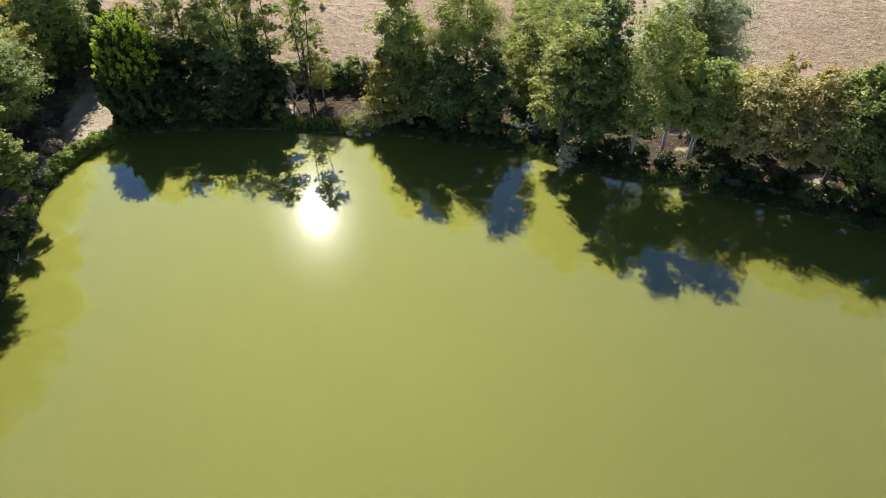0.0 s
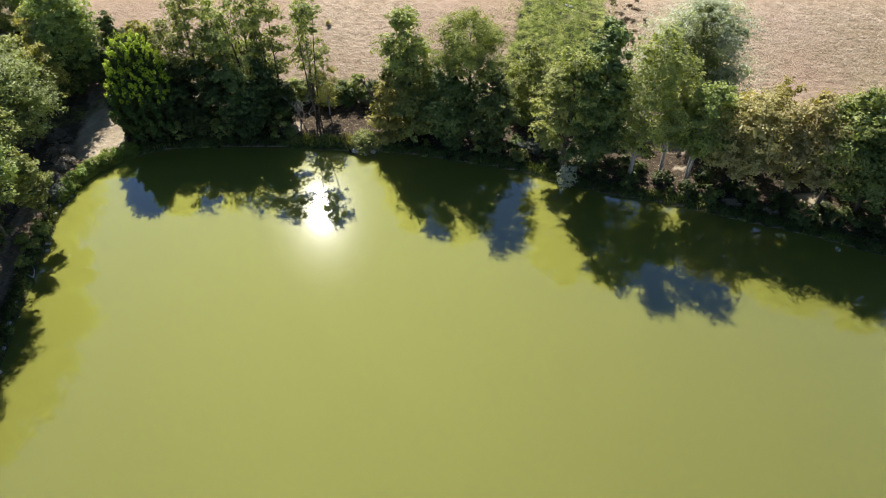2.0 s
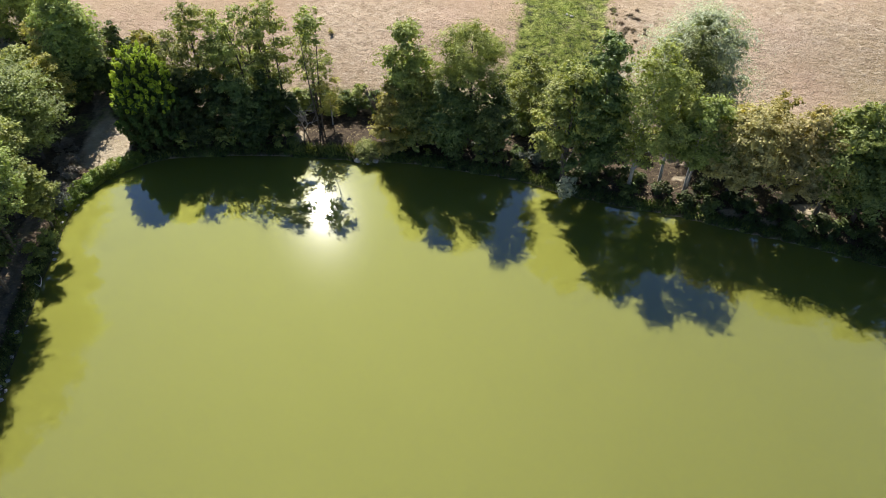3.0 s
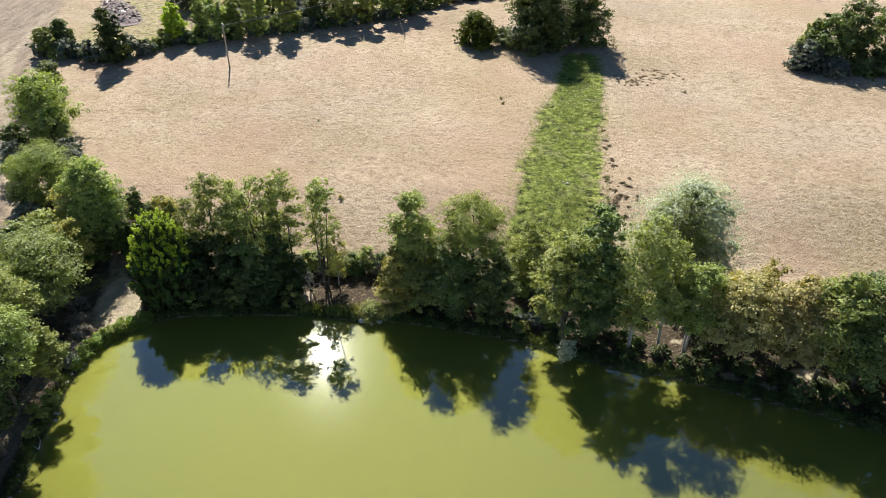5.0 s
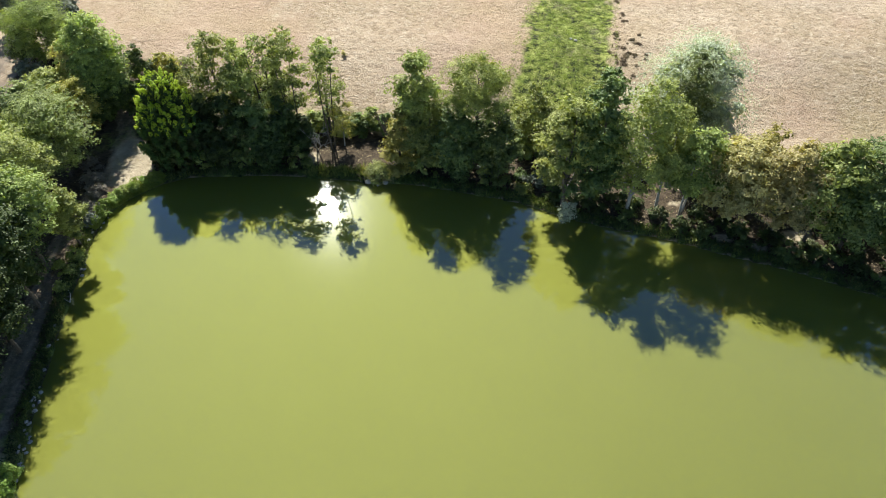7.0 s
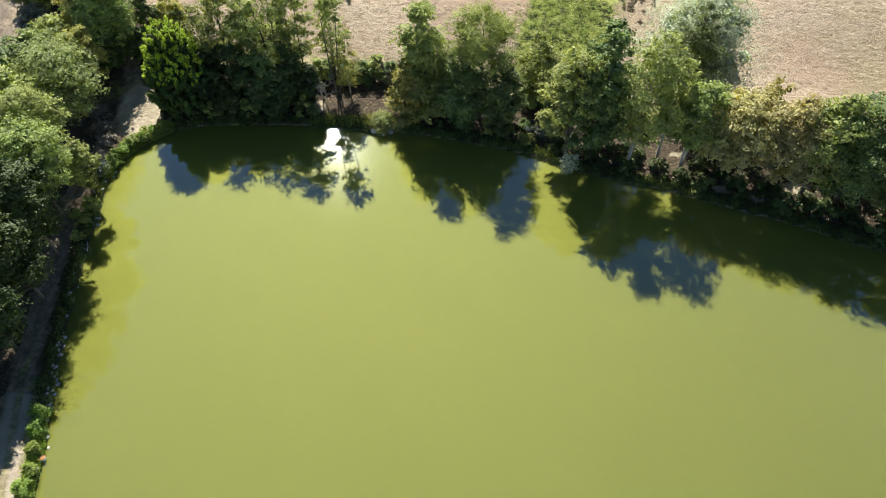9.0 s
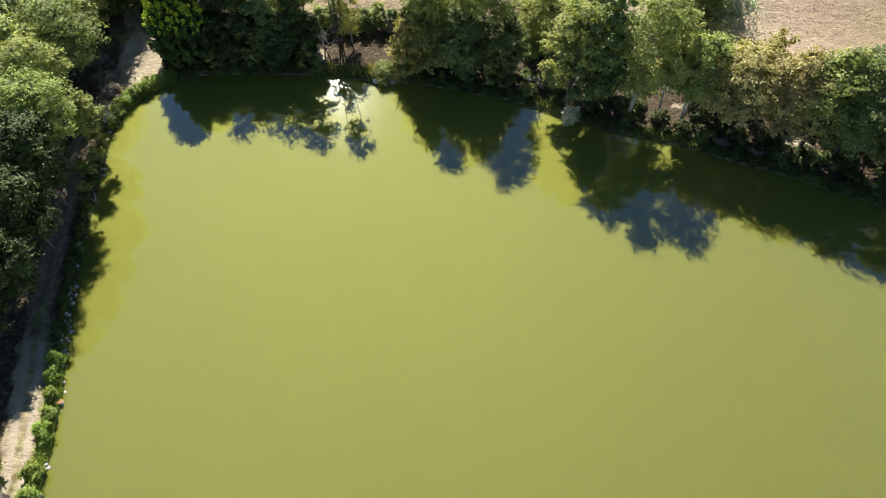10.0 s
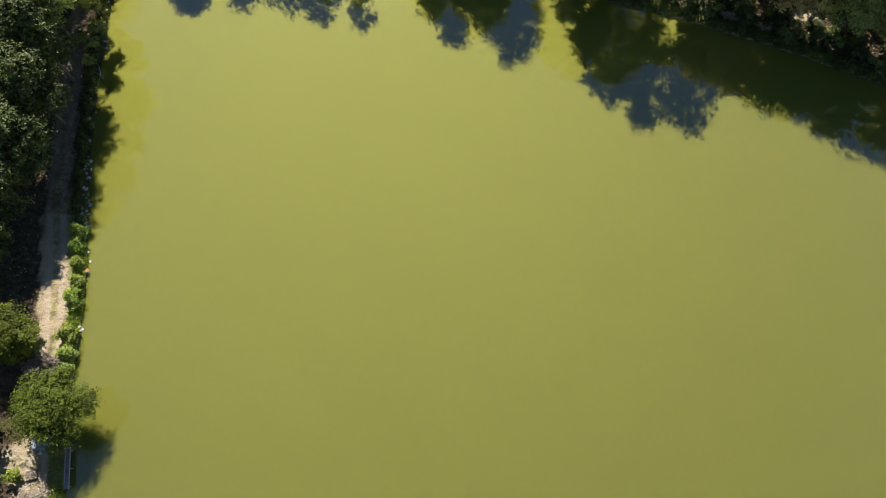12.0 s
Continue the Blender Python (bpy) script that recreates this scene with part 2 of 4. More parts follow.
    nt.links.new(mix(nt, f, a, b), p.inputs["Base Color"])
    p.inputs["Roughness"].default_value, p.inputs["Metallic"].default_value = rough, metal
    bump(nt, n1, relief, 0.03, p)
    return m


STONE = plain_material("bank_stone", (0.22, 0.21, 0.20), (0.46, 0.44, 0.41), 2.0, 0.9)
WOOD = plain_material("weathered_wood", (0.16, 0.13, 0.10), (0.33, 0.29, 0.24), 5.0, 0.85)
POLE_WOOD = plain_material("pole_wood", (0.30, 0.26, 0.22), (0.46, 0.41, 0.36), 4.0, 0.85)
WHITE_PAINT = plain_material("worn_white_paint", (0.62, 0.61, 0.58), (0.80, 0.79, 0.76), 4.0, 0.6)
METAL = plain_material("galvanised_metal", (0.35, 0.36, 0.37), (0.5, 0.5, 0.5), 6.0, 0.45, 0.8, 0.1)
RUBBLE = plain_material("heap_rubble", (0.095, 0.072, 0.068), (0.27, 0.215, 0.205), 0.8, 0.95)
BLUE_TARP = plain_material("faded_blue_sheet", (0.16, 0.20, 0.30), (0.30, 0.34, 0.42), 3.0, 0.6)
RUST = plain_material("rusty_orange", (0.25, 0.10, 0.03), (0.45, 0.22, 0.07), 5.0, 0.8)

# ---- the lie of the land ----
SHORE = [
    (-34, -30), (-39.6, 0.3), (-40.6, 5), (-41.3, 9), (-41.6, 12.3), (-42.2, 17.6), (-42.5, 21), (-43.5, 27.4), (-44.8, 31.8),
    (-46.3, 39.6), (-48.0, 50.6), (-48.6, 57), (-49.1, 62.3), (-49.6, 66.5), (-49.0, 70.5), (-47.1, 73.1), (-45.2, 75), (-42.9, 77),
    (-39, 78.4), (-34, 78.8), (-24, 78.9), (-17, 78.5), (-13.8, 78.0), (-11.7, 77.3), (-9.4, 78.0), (-5, 77.5), (0, 76.4), (8.4, 74.5),
    (11.6, 73.4), (16.2, 71.0), (24, 68.8), (31.4, 66.8), (38.4, 64.1), (45.3, 62.0), (51.7, 59.2), (60, 56), (75, 50), (95, 38), (104, 0), (80, -45),
]


def rounded(loop, times):
    p = np.array(loop, float)
    for _ in range(times):
        q = np.roll(p, -1, 0)
        p = np.stack([0.75 * p + 0.25 * q, 0.25 * p + 0.75 * q], 1).reshape(-1, 2)
    return p


POND = rounded(SHORE, 2)


def shore_distance(x, y):
    """Metres from the waterline: plus on land, minus in the pond."""
    x, y = np.asarray(x, float), np.asarray(y, float)
    best, inside = np.full(x.shape, 1e9), np.zeros(x.shape, bool)
    for (ax, ay), (bx, by) in zip(POND, np.roll(POND, -1, 0)):
        dx, dy = bx - ax, by - ay
        k = np.clip(((x - ax) * dx + (y - ay) * dy) / (dx * dx + dy * dy), 0, 1)
        best = np.minimum(best, np.hypot(x - ax - k * dx, y - ay - k * dy))
        if dy:
            inside ^= ((ay > y) != (by > y)) & (x < ax + (y - ay) * dx / dy)
    return np.where(inside, -best, best)


def smooth(v, a, b):
    k = np.clip((np.asarray(v, float) - a) / (b - a), 0, 1)
    return k * k * (3 - 2 * k)


def wobble(x, y):
    return 0.5 * np.sin(x * 0.31 + 1.3 * np.sin(y * 0.17)) * np.sin(y * 0.27 + 0.9 * np.sin(x * 0.13)) + 0.5 * np.sin(x * 0.83 + y * 0.41) * np.sin(y * 0.71 - x * 0.37)


def land(x, y):
    """Height of the ground above the water."""
    x, y = np.asarray(x, float), np.asarray(y, float)
    d = shore_distance(x, y)
    bank = np.where(d < 0, -0.25 + 0.5 * np.maximum(d, -2.5), 0.62 * smooth(d, -0.25, 0.9) + 0.18 * smooth(d, 0.9, 4.0))
    rise = 4.0 * smooth(y, 86, 112) + 0.03 * np.clip(y - 108, 0, 300)
    return bank + np.where(d > 0, rise + 0.10 * wobble(x, y) * smooth(d, 2, 8), 0)


def land_at(x, y):
    return float(land(np.array([x]), np.array([y]))[0])


def line_distance(x, y, pts):
    best = np.full(np.shape(x), 1e9)
    for (ax, ay), (bx, by) in zip(pts, pts[1:]):
        dx, dy = bx - ax, by - ay
        k = np.clip(((x - ax) * dx + (y - ay) * dy) / (dx * dx + dy * dy), 0, 1)
        best = np.minimum(best, np.hypot(x - ax - k * dx, y - ay - k * dy))
    return best


def mesh_object(name, verts, faces, mat, parent=None, label="", smooth_shade=False):
    me = bpy.data.meshes.new(name)
    me.from_pydata(verts if isinstance(verts, list) else verts.tolist(), [], faces if isinstance(faces, list) else faces.tolist())
    me.materials.append(mat)
    if smooth_shade:
        me.polygons.foreach_set("use_smooth", [True] * len(me.polygons))
    ob = new(name, me)
    if parent:
        ob.parent = parent
    if label:
        tagged(ob, label)
    return ob


def spaced(lo, hi, step, far, n):
    mid = np.arange(lo, hi + step / 2, step)
    out = np.geomspace(step * 2, far, n)
    return np.concatenate([(lo - out)[::-1], mid, hi + out])


# the track along the west bank and the bare clearing in the pond's corner
TRACK = [(-42.0, -8), (-42.9, 2), (-43.5, 8), (-45.0, 17.3), (-46.7, 25.5), (-48.8, 34), (-50.6, 45), (-52.2, 57), (-53.0, 66), (-52.0, 74), (-51.2, 80), (-52.5, 88), (-55.5, 97), (-60, 108)]
HEDGE = [(-104, 169), (-95, 169), (-84, 167), (-73, 180), (-63, 183), (-45, 190), (-31, 196), (-18, 203), (-6, 214)]
WEST_HEDGE = [(-61, 92), (-68, 103), (-75, 115), (-81, 127), (-88, 145), (-98, 163)]


def track_offset(x, y):
    """Signed metres from the middle of the track, by x at that y."""
    ty, tx = [p[1] for p in TRACK], [p[0] for p in TRACK]
    return x - np.interp(y, ty, tx)


def build_ground():
    xs = spaced(-118, 112, 0.85, 2600, 22)
    ys = np.concatenate([-30 - np.geomspace(2, 2600, 16)[::-1], np.arange(-30, 126, 0.8), np.arange(126.5, 265, 1.5), 265 + np.geomspace(3, 2600, 22)])
    gx, gy = np.meshgrid(xs, ys)
    x, y = gx.ravel(), gy.ravel()
    z = land(x, y)
    nx, ny = len(xs), len(ys)
    i = (np.arange(ny - 1)[:, None] * nx + np.arange(nx - 1)[None, :]).ravel()
    ob = mesh_object("ground", np.stack([x, y, z], 1), np.stack([i, i + 1, i + nx + 1, i + nx], 1), GROUND, smooth_shade=True)
    d = shore_distance(x, y)
    n = wobble(x * 1.7, y * 1.7)
    # green: the damp strip in the field, the grassy bank, the verge by the track, the ground beyond the hedge
    strip_mid = np.interp(y, [84, 99, 117, 140, 155, 178], [16.6, 17.6, 20.6, 25.4, 29.4, 33.0])
    strip_half = np.interp(y, [84, 99, 117, 140, 155, 178], [8.5, 7.9, 7.6, 7.0, 5.6, 4.6])
    strip = 1 - smooth(np.abs(x - strip_mid) + 1.5 * n, strip_half - 2.6, strip_half + 2.4)
    strip *= smooth(y, 82, 88) * (1 - smooth(y, 172, 182))
    off = track_offset(x, y)
    verge = smooth(off + 0.3 * n, 1.1, 1.7) * (1 - smooth(d, 3.5, 5)) * (x < -38) * (y < 35)
    ruts = np.exp(-((off + 0.78) / 0.42) ** 2) + np.exp(-((off - 0.78) / 0.42) ** 2)
    middle = np.exp(-(off / 0.38) ** 2) * 0.85 * (y < 40)
    bank = (1 - smooth(d + 0.4 * n, 1.0, 2.2)) * (d > 0)
    beyond = smooth(y - np.interp(x, [p[0] for p in HEDGE], [p[1] for p in HEDGE]), 2, 5) * smooth(x + 3 * n, -110, -98) * (1 - smooth(x + 3 * n, -8, 2)) * 0.47 * (1 - smooth(y, 230, 250))
    on_track = (1 - smooth(np.abs(off), 1.5, 2.2)) * (y < 100) * (y > -20) * (x < -38)
    clearing = (1 - smooth(np.hypot((x + 48.8 + 0.25 * (y - 80)) / 3.4, (y - 79.5) / 7.0) + 0.12 * n, 0.75, 1.1)) * (d > 0.8)
    mud_and_sunspots = 1 - smooth(np.hypot(x - (-21.8), (y - 82.5) / 1.6), 0.7, 1.3)
    # landing sand first, then far-bank light gaps painted as pale bare earth
    for mx, my, ms in ((-43.2, 3.4, 3.6), (32.3, 74.0, 0.9), (47.6, 67.6, 1.8), (37.5, 67.4, 1.2), (42.0, 65.8, 1.0)):
        mud_and_sunspots = np.maximum(mud_and_sunspots, 0.8 * (1 - smooth(np.hypot((x - mx) / 1.8, y - my) + 0.3 * n, ms * 0.5, ms)))
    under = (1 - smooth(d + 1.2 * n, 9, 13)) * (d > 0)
    west = (x < -44) * (y < 104) * smooth(-(x + 44), 0, 4) * (1 - smooth(-(x + np.interp(y, [-30, 60, 104], [62, 66, 74])), 0, 3))
    tilled = smooth(-(x + np.interp(y, [90, 103, 127, 161, 199, 240], [72, 76, 86, 100, 112, 124]) + 2.5 * n), -2, 6) * (y > 60)
    scuffs = np.clip(0.55 * (1 - smooth(line_distance(x, y, [(-78, 96), (-84, 118), (-100, 145), (-112, 172), (-118, 205), (-108, 225)]), 0.6, 2.0)) + 0.45 * (1 - smooth(line_distance(x, y, [(-81, 96), (-88, 118), (-105, 150), (-120, 185)]), 0.5, 1.5)), 0, 1)
    wheel = 0.40 * (1 - smooth(np.hypot((x + 30 - 0.5 * (y - 124)) / 5, (y - 124) / 12) + 0.3 * n, 0.6, 1.2))
    # past y 30 the track keeps dark leaf cover, painting in tree shade
    shaded_litter = np.clip(np.maximum(under, west) - 1.2 * clearing - on_track * np.where(y > 30, 0.45, 1.0), 0, 1)
    green = np.clip(np.maximum.reduce([strip, verge, 0.7 * bank * (1 - on_track), beyond, middle * on_track, 0.42 * (1 - smooth(np.abs(d - 14), 1, 5)) * (y > 70)]), 0, 1)
    # bare sand and lane colour also drop there for that shade
    bare = np.clip(np.maximum.reduce([np.where(y > 30, 0.42, 0.8) * on_track * np.clip(ruts, 0.35, 1), clearing, mud_and_sunspots, tilled * scuffs, wheel]) - 0.45 * middle, 0, 1)
    for name, v in (("track", on_track * np.where(y > 33, 0.34, 1.0)), ("track_off", np.clip(off, -3, 3)), ("green", green), ("bare", bare), ("shaded_litter", shaded_litter), ("tilled", tilled)):
        a = ob.data.attributes.new(name, "FLOAT", "POINT")
        a.data.foreach_set("value", v.astype(np.float32))
    return tagged(ob, "dry straw-coloured mown field with bare and green patches", "ground", kind="structure")


build_ground()
wider = rounded(SHORE, 2)
centre = wider.mean(0)
wider = centre + (wider - centre) * 1.012
water = mesh_object("water", np.column_stack([wider, np.zeros(len(wider))]), [list(range(len(wider)))[::-1]], WATER)
tagged(water, "still murky yellow-green pond water mirroring trees", "water", kind="structure")

# ---- plants ----
rng = np.random.default_rng(7)


def tube(path, radii, sides=6):
    """Vertices and faces of a tapering tube along a path."""
    path = np.asarray(path, float)
    along = np.gradient(path, axis=0)
    along /= np.linalg.norm(along, axis=1)[:, None] + 1e-9
    ref = np.where(np.abs(along[:, 2:3]) > 0.9, [[1.0, 0, 0]], [[0, 0, 1.0]])
    u = np.cross(along, ref)
    u /= np.linalg.norm(u, axis=1)[:, None] + 1e-9
    v = np.cross(along, u)
    a = np.linspace(0, 2 * np.pi, sides, endpoint=False)
    ring = u[:, None] * np.cos(a)[None, :, None] + v[:, None] * np.sin(a)[None, :, None]
    verts = (path[:, None] + ring * np.asarray(radii)[:, None, None]).reshape(-1, 3)
    faces = []
    for r in range(len(path) - 1):
        for s in range(sides):
            n = (s + 1) % sides
            faces.append([r * sides + s, r * sides + n, (r + 1) * sides + n, (r + 1) * sides + s])
    return verts, faces


def join(pieces):
    verts, faces, base = [], [], 0
    for v, f in pieces:
        verts.append(v)
        faces += [[i + base for i in q] for q in f]
        base += len(v)
    return np.concatenate(verts), faces


def leaves(centres, outward, size, r, up=0.5, slim=0.6):
    """One folded four-cornered leaf spray at each centre."""
    n = len(centres)
    normal = outward * 0.85 + np.array([0, 0, up]) + r.normal(0, 0.42, (n, 3))
    normal /= np.linalg.norm(normal, axis=1)[:, None] + 1e-9
    a = np.cross(normal, r.normal(0, 1, (n, 3)))
    a /= np.linalg.norm(a, axis=1)[:, None] + 1e-9
    b = np.cross(normal, a)
    s = (size * r.uniform(0.55, 1.35, n))[:, None]
    fold = normal * s * 0.18
    v = np.stack([centres - a * s, centres + b * s * slim + fold, centres + a * s * 0.9, centres - b * s * slim + fold], 1).reshape(-1, 3)
    f = np.arange(4 * n).reshape(-1, 4)
    return v, f


SHAPES = {  # half-width of the crown, 0..1, by height in the crown 0..1
    "oval": lambda u: np.sin(np.pi * np.clip(u * 0.86 + 0.11, 0, 1)) ** 0.75,
    "column": lambda u: np.clip(1.25 - 0.75 * u ** 1.6, 0, 1) * np.clip(u * 6 + 0.35, 0, 1),
    "round": lambda u: np.sqrt(np.clip(1 - (2 * u - 0.9) ** 2 / 1.25, 0.05, 1)),
    "vase": lambda u: 0.45 + 0.62 * np.sin(np.pi * np.clip(u * 0.8 + 0.08, 0, 1)),
    "mound": lambda u: np.sqrt(np.clip(1 - (u * 0.97) ** 2, 0.02, 1)),
    "cone": lambda u: np.clip(1.05 - 0.9 * u, 0.05, 1) * np.clip(u * 5 + 0.5, 0, 1),
}


def tree(name, label, category, x, y, h, w, leaf="mid", shape="oval", crown_from=0.15, lobes=30, count=7000, size=0.24, gap=0.0,
         bark=None, trunk_r=None, lean=(0, 0), stems=1, spire=1.0, group="", flat=0.8, limbs=True, up=0.6, slim=0.6, clump=1.0, lobe=0.44, airy=False):
    """A woody plant: a tapered trunk with limbs, and a crown of leafy lobes with an uneven outline."""
    r = np.random.default_rng(int(abs(x * 131 + y * 17 + h * 7)) + 11)
    base = Vector((x, y, land_at(x, y) - 0.05))
    count, size = (int(count * 1.15), size * 0.86) if size >= 0.28 else (int(count * 1.28), size * 0.83)
    root = tagged(new(name), label, category, group)
    root.location = base
    lo = h * crown_from
    span = h - lo
    trunk_r = trunk_r or max(0.05, 0.014 * h)
    # lobes
    lobes = max(6, int(lobes * 0.72))
    u = np.clip((np.arange(lobes) + r.uniform(0, 1, lobes)) / lobes, 0.02, 0.97)
    half = SHAPES[shape](u) * w * 0.5
    lobe_r = half * r.uniform(0.6, 1.45, lobes) * lobe + 0.03 * w
    ang = np.arange(lobes) * 2.4 + r.uniform(-0.6, 0.6, lobes)
    rad = np.maximum(half - lobe_r * 0.75, 0) * r.uniform(0.5, 1.3, lobes)
    c = np.stack([np.cos(ang) * rad + lean[0] * u, np.sin(ang) * rad + lean[1] * u, lo + np.minimum(u * span, span - lobe_r * flat * spire * 0.8)], 1)
    # leaf sprays gathered in small clumps over the lobes, and a thinner fill inside them
    per = 15
    subs = max(8, int(count * 0.78) // per)
    weight = lobe_r ** 2 * r.uniform(0.6, 1.3, lobes)
    weight /= weight.sum()
    which = r.choice(lobes, subs, p=weight)
    out = c[which] - np.array([lean[0] * 0.5, lean[1] * 0.5, h * 0.5])
    out /= np.linalg.norm(out, axis=1)[:, None] + 1e-6
    way = r.normal(0, 1, (subs, 3))
    way /= np.linalg.norm(way, axis=1)[:, None]
    way = way + 0.40 * out * np.array([1, 1, 0.3]) + np.array([0, 0, 0.55])
    way /= np.linalg.norm(way, axis=1)[:, None]
    low = way[:, 2] < -0.35
    way[low, 2] *= -0.5
    if gap:
        keep = np.sin(way[:, 0] * 7 + which) * np.sin(way[:, 1] * 6 + which * 2.1) * np.sin(way[:, 2] * 7 + which * 0.7) > -0.3 + gap * 0.3
        way, which = way[keep], which[keep]
        subs = len(which)
    off = way * (lobe_r[which] * r.uniform(0.80, 1.08, subs))[:, None] * np.array([1, 1, flat * spire])
    if spire > 1.2:
        taper = np.clip(1.1 - np.clip(off[:, 2] / (lobe_r[which] * spire * flat), -0.2, 1), 0.10, 1.2)
        off[:, :2] *= taper[:, None]
    sub_c = c[which] + off
    sub_r = (0.16 + 0.034 * w) * r.uniform(0.5, 1.6, subs) * clump
    idx = np.repeat(np.arange(subs), per)
    pts = sub_c[idx] + r.normal(0, 0.60, (len(idx), 3)) * sub_r[idx][:, None] * np.array([1, 1, 0.40 * spire])
    ways = way[idx]
    fill = int(count * (0.20 if airy else 0.34))
    wf = r.choice(lobes, fill, p=weight)
    fw = r.normal(0, 1, (fill, 3))
    fw /= np.linalg.norm(fw, axis=1)[:, None]
    inner = c[wf] + fw * (lobe_r[wf] * r.uniform(0.05, 0.70, fill))[:, None] * np.array([1, 1, flat])
    packed = 1.0 if gap < 0.45 else 0.6
    # oversized leaves in each lobe's middle, added to block light through the crown
    wc = np.repeat(np.arange(lobes), 4 if airy else 12)
    hw = r.normal(0, 1, (len(wc), 3))
    hw /= np.linalg.norm(hw, axis=1)[:, None]
    hearts = c[wc] + hw * (lobe_r[wc] * 0.22)[:, None] * np.array([1, 1, flat])
    grown = np.concatenate([np.full(len(pts), size), np.full(fill, size * (1.9 if gap < 0.45 else 1.3)), lobe_r[wc] * 0.36 * packed])
    pts, ways = np.concatenate([pts, inner, hearts]), np.concatenate([ways, fw, hw])
    pts[:, 2] = np.maximum(pts[:, 2], 0.1)
    v, f = leaves(pts, ways, grown, r, up, slim)
    mesh_object("crown", v, f, LEAF[leaf], root)
    # trunk and limbs
    pieces = []
    k = np.linspace(0, 1, 7)
    bend = r.normal(0, 0.012 * h, 2)
    tops = []
    for s in range(stems):
        sp = np.array([math.cos(s * 2.5 + 1), math.sin(s * 2.5 + 1)]) * (0.0 if stems == 1 else 0.06 * h)
        p = np.stack([sp[0] * (0.25 + k) + lean[0] * k ** 2 + bend[0] * np.sin(k * 3), sp[1] * (0.25 + k) + lean[1] * k ** 2 + bend[1] * np.sin(k * 4), k * h * 0.88], 1)
        pieces.append(tube(p, trunk_r * (1.25 - 1.1 * k) * (1 if stems == 1 else 0.75), 6))
        tops.append(p)
    if limbs:
        for i in range(0, lobes):
            p = tops[i % stems]
            zz = max(c[i, 2] - 0.35 * math.hypot(c[i, 0], c[i, 1]) - 0.06 * h, h * 0.08)
            kk = min(zz / (h * 0.88), 0.95)
            s0 = np.array([np.interp(kk, k, p[:, j]) for j in range(3)])
            e = c[i]
            m = (s0 + e) / 2 + np.array([0, 0, 0.06 * np.linalg.norm(e - s0)])
            r0 = trunk_r * (1.2 - 1.05 * kk) * 0.5
            pieces.append(tube([s0, m, e, e + (e - m) * 0.6], [r0, r0 * 0.65, r0 * 0.35, 0.012], 4))
    mesh_object("trunk", *join(pieces), bark or BARK, root, smooth_shade=True)
    return root


def cypress(x, y, h, w, plumes=460, per=84):
    """A dense conifer of upswept, blunt plumes over a closed heart with shade in its colour."""
    r = np.random.default_rng(5)
    root = tagged(new("cypress_tree"), "dense bright lime-green cypress tree on the bank", "tree", ROW)
    root.location = (x, y, land_at(x, y) - 0.05)
    pts, ways, young = [], [], []
    for i in range(plumes):
        u = ((i + 0.5) / plumes) ** 0.85
        half = w * 0.5 * (1.0 - 0.70 * u ** 1.8) * min(1, 0.6 + 2.0 * u)
        a = i * 2.399 + r.uniform(-0.35, 0.35)
        rad = half * (r.uniform(0.72, 0.98) if u < 0.8 else math.sqrt(r.uniform(0.02, 0.95)))
        foot = np.array([math.cos(a) * rad, math.sin(a) * rad, 0.2 + u * (h - 2.6) + r.uniform(-0.5, 0.5)])
        axis = np.array([math.cos(a) * 0.42, math.sin(a) * 0.42, 1.0]) + r.normal(0, 0.12, 3)
        axis /= np.linalg.norm(axis)
        length, width = r.uniform(1.1, 1.9), r.uniform(0.24, 0.40)
        t = r.uniform(0, 1, per) ** 0.75
        ring = r.normal(0, 1, (per, 3))
        ring -= (ring @ axis)[:, None] * axis
        ring /= np.linalg.norm(ring, axis=1)[:, None]
        girth = width * np.sqrt(np.clip(1 - t ** 2.2, 0.02, 1))
        pts.append(foot + axis * (t * length)[:, None] + ring * (girth * r.uniform(0.8, 1.0, per))[:, None])
        ways.append(ring * 1.1 + axis * (0.2 + 0.9 * t ** 3)[:, None])
        young.append(t > 0.52 - 0.6 * (u - 0.6) + (0.6 if u < 0.44 + r.uniform(-0.14, 0.14) else 0) + r.uniform(-0.12, 0.12, per))
    pts, ways, young = np.concatenate(pts), np.concatenate(ways), np.concatenate(young)
    mesh_object("crown", *leaves(pts[~young], ways[~young], 0.17, r, 0.15, 0.5), LEAF["scale"], root, "dark green older foliage")
    mesh_object("young_growth", *leaves(pts[young], ways[young], 0.14, r, 0.7, 0.5), LEAF["lime"], root, "bright lime-green plume tips")
    # added filler leaves; the dark between plumes is shade in their colour
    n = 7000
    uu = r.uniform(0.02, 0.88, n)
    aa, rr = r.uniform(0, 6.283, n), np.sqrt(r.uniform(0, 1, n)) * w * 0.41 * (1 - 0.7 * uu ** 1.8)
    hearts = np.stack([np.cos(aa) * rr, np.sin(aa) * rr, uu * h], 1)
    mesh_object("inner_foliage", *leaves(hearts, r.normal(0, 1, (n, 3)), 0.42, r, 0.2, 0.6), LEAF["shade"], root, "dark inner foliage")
    k = np.linspace(0, 1, 6)
    mesh_object("trunk", *tube(np.stack([0 * k, 0 * k, k * h * 0.85], 1), 0.32 * (1.1 - k)), BARK, root, smooth_shade=True)
    return root


# ---- far bank: the row of trees ----
ROW = "trees on the far bank"
cypress(-41.8, 82.0, 15.7, 10.6)
tree("tree", "tall slender light green tree behind the bank", "tree", -35.3, 86.8, 19.0, 7.6, "light", "oval", 0.25, 34, 6500, 0.21, 0.6, group=ROW)
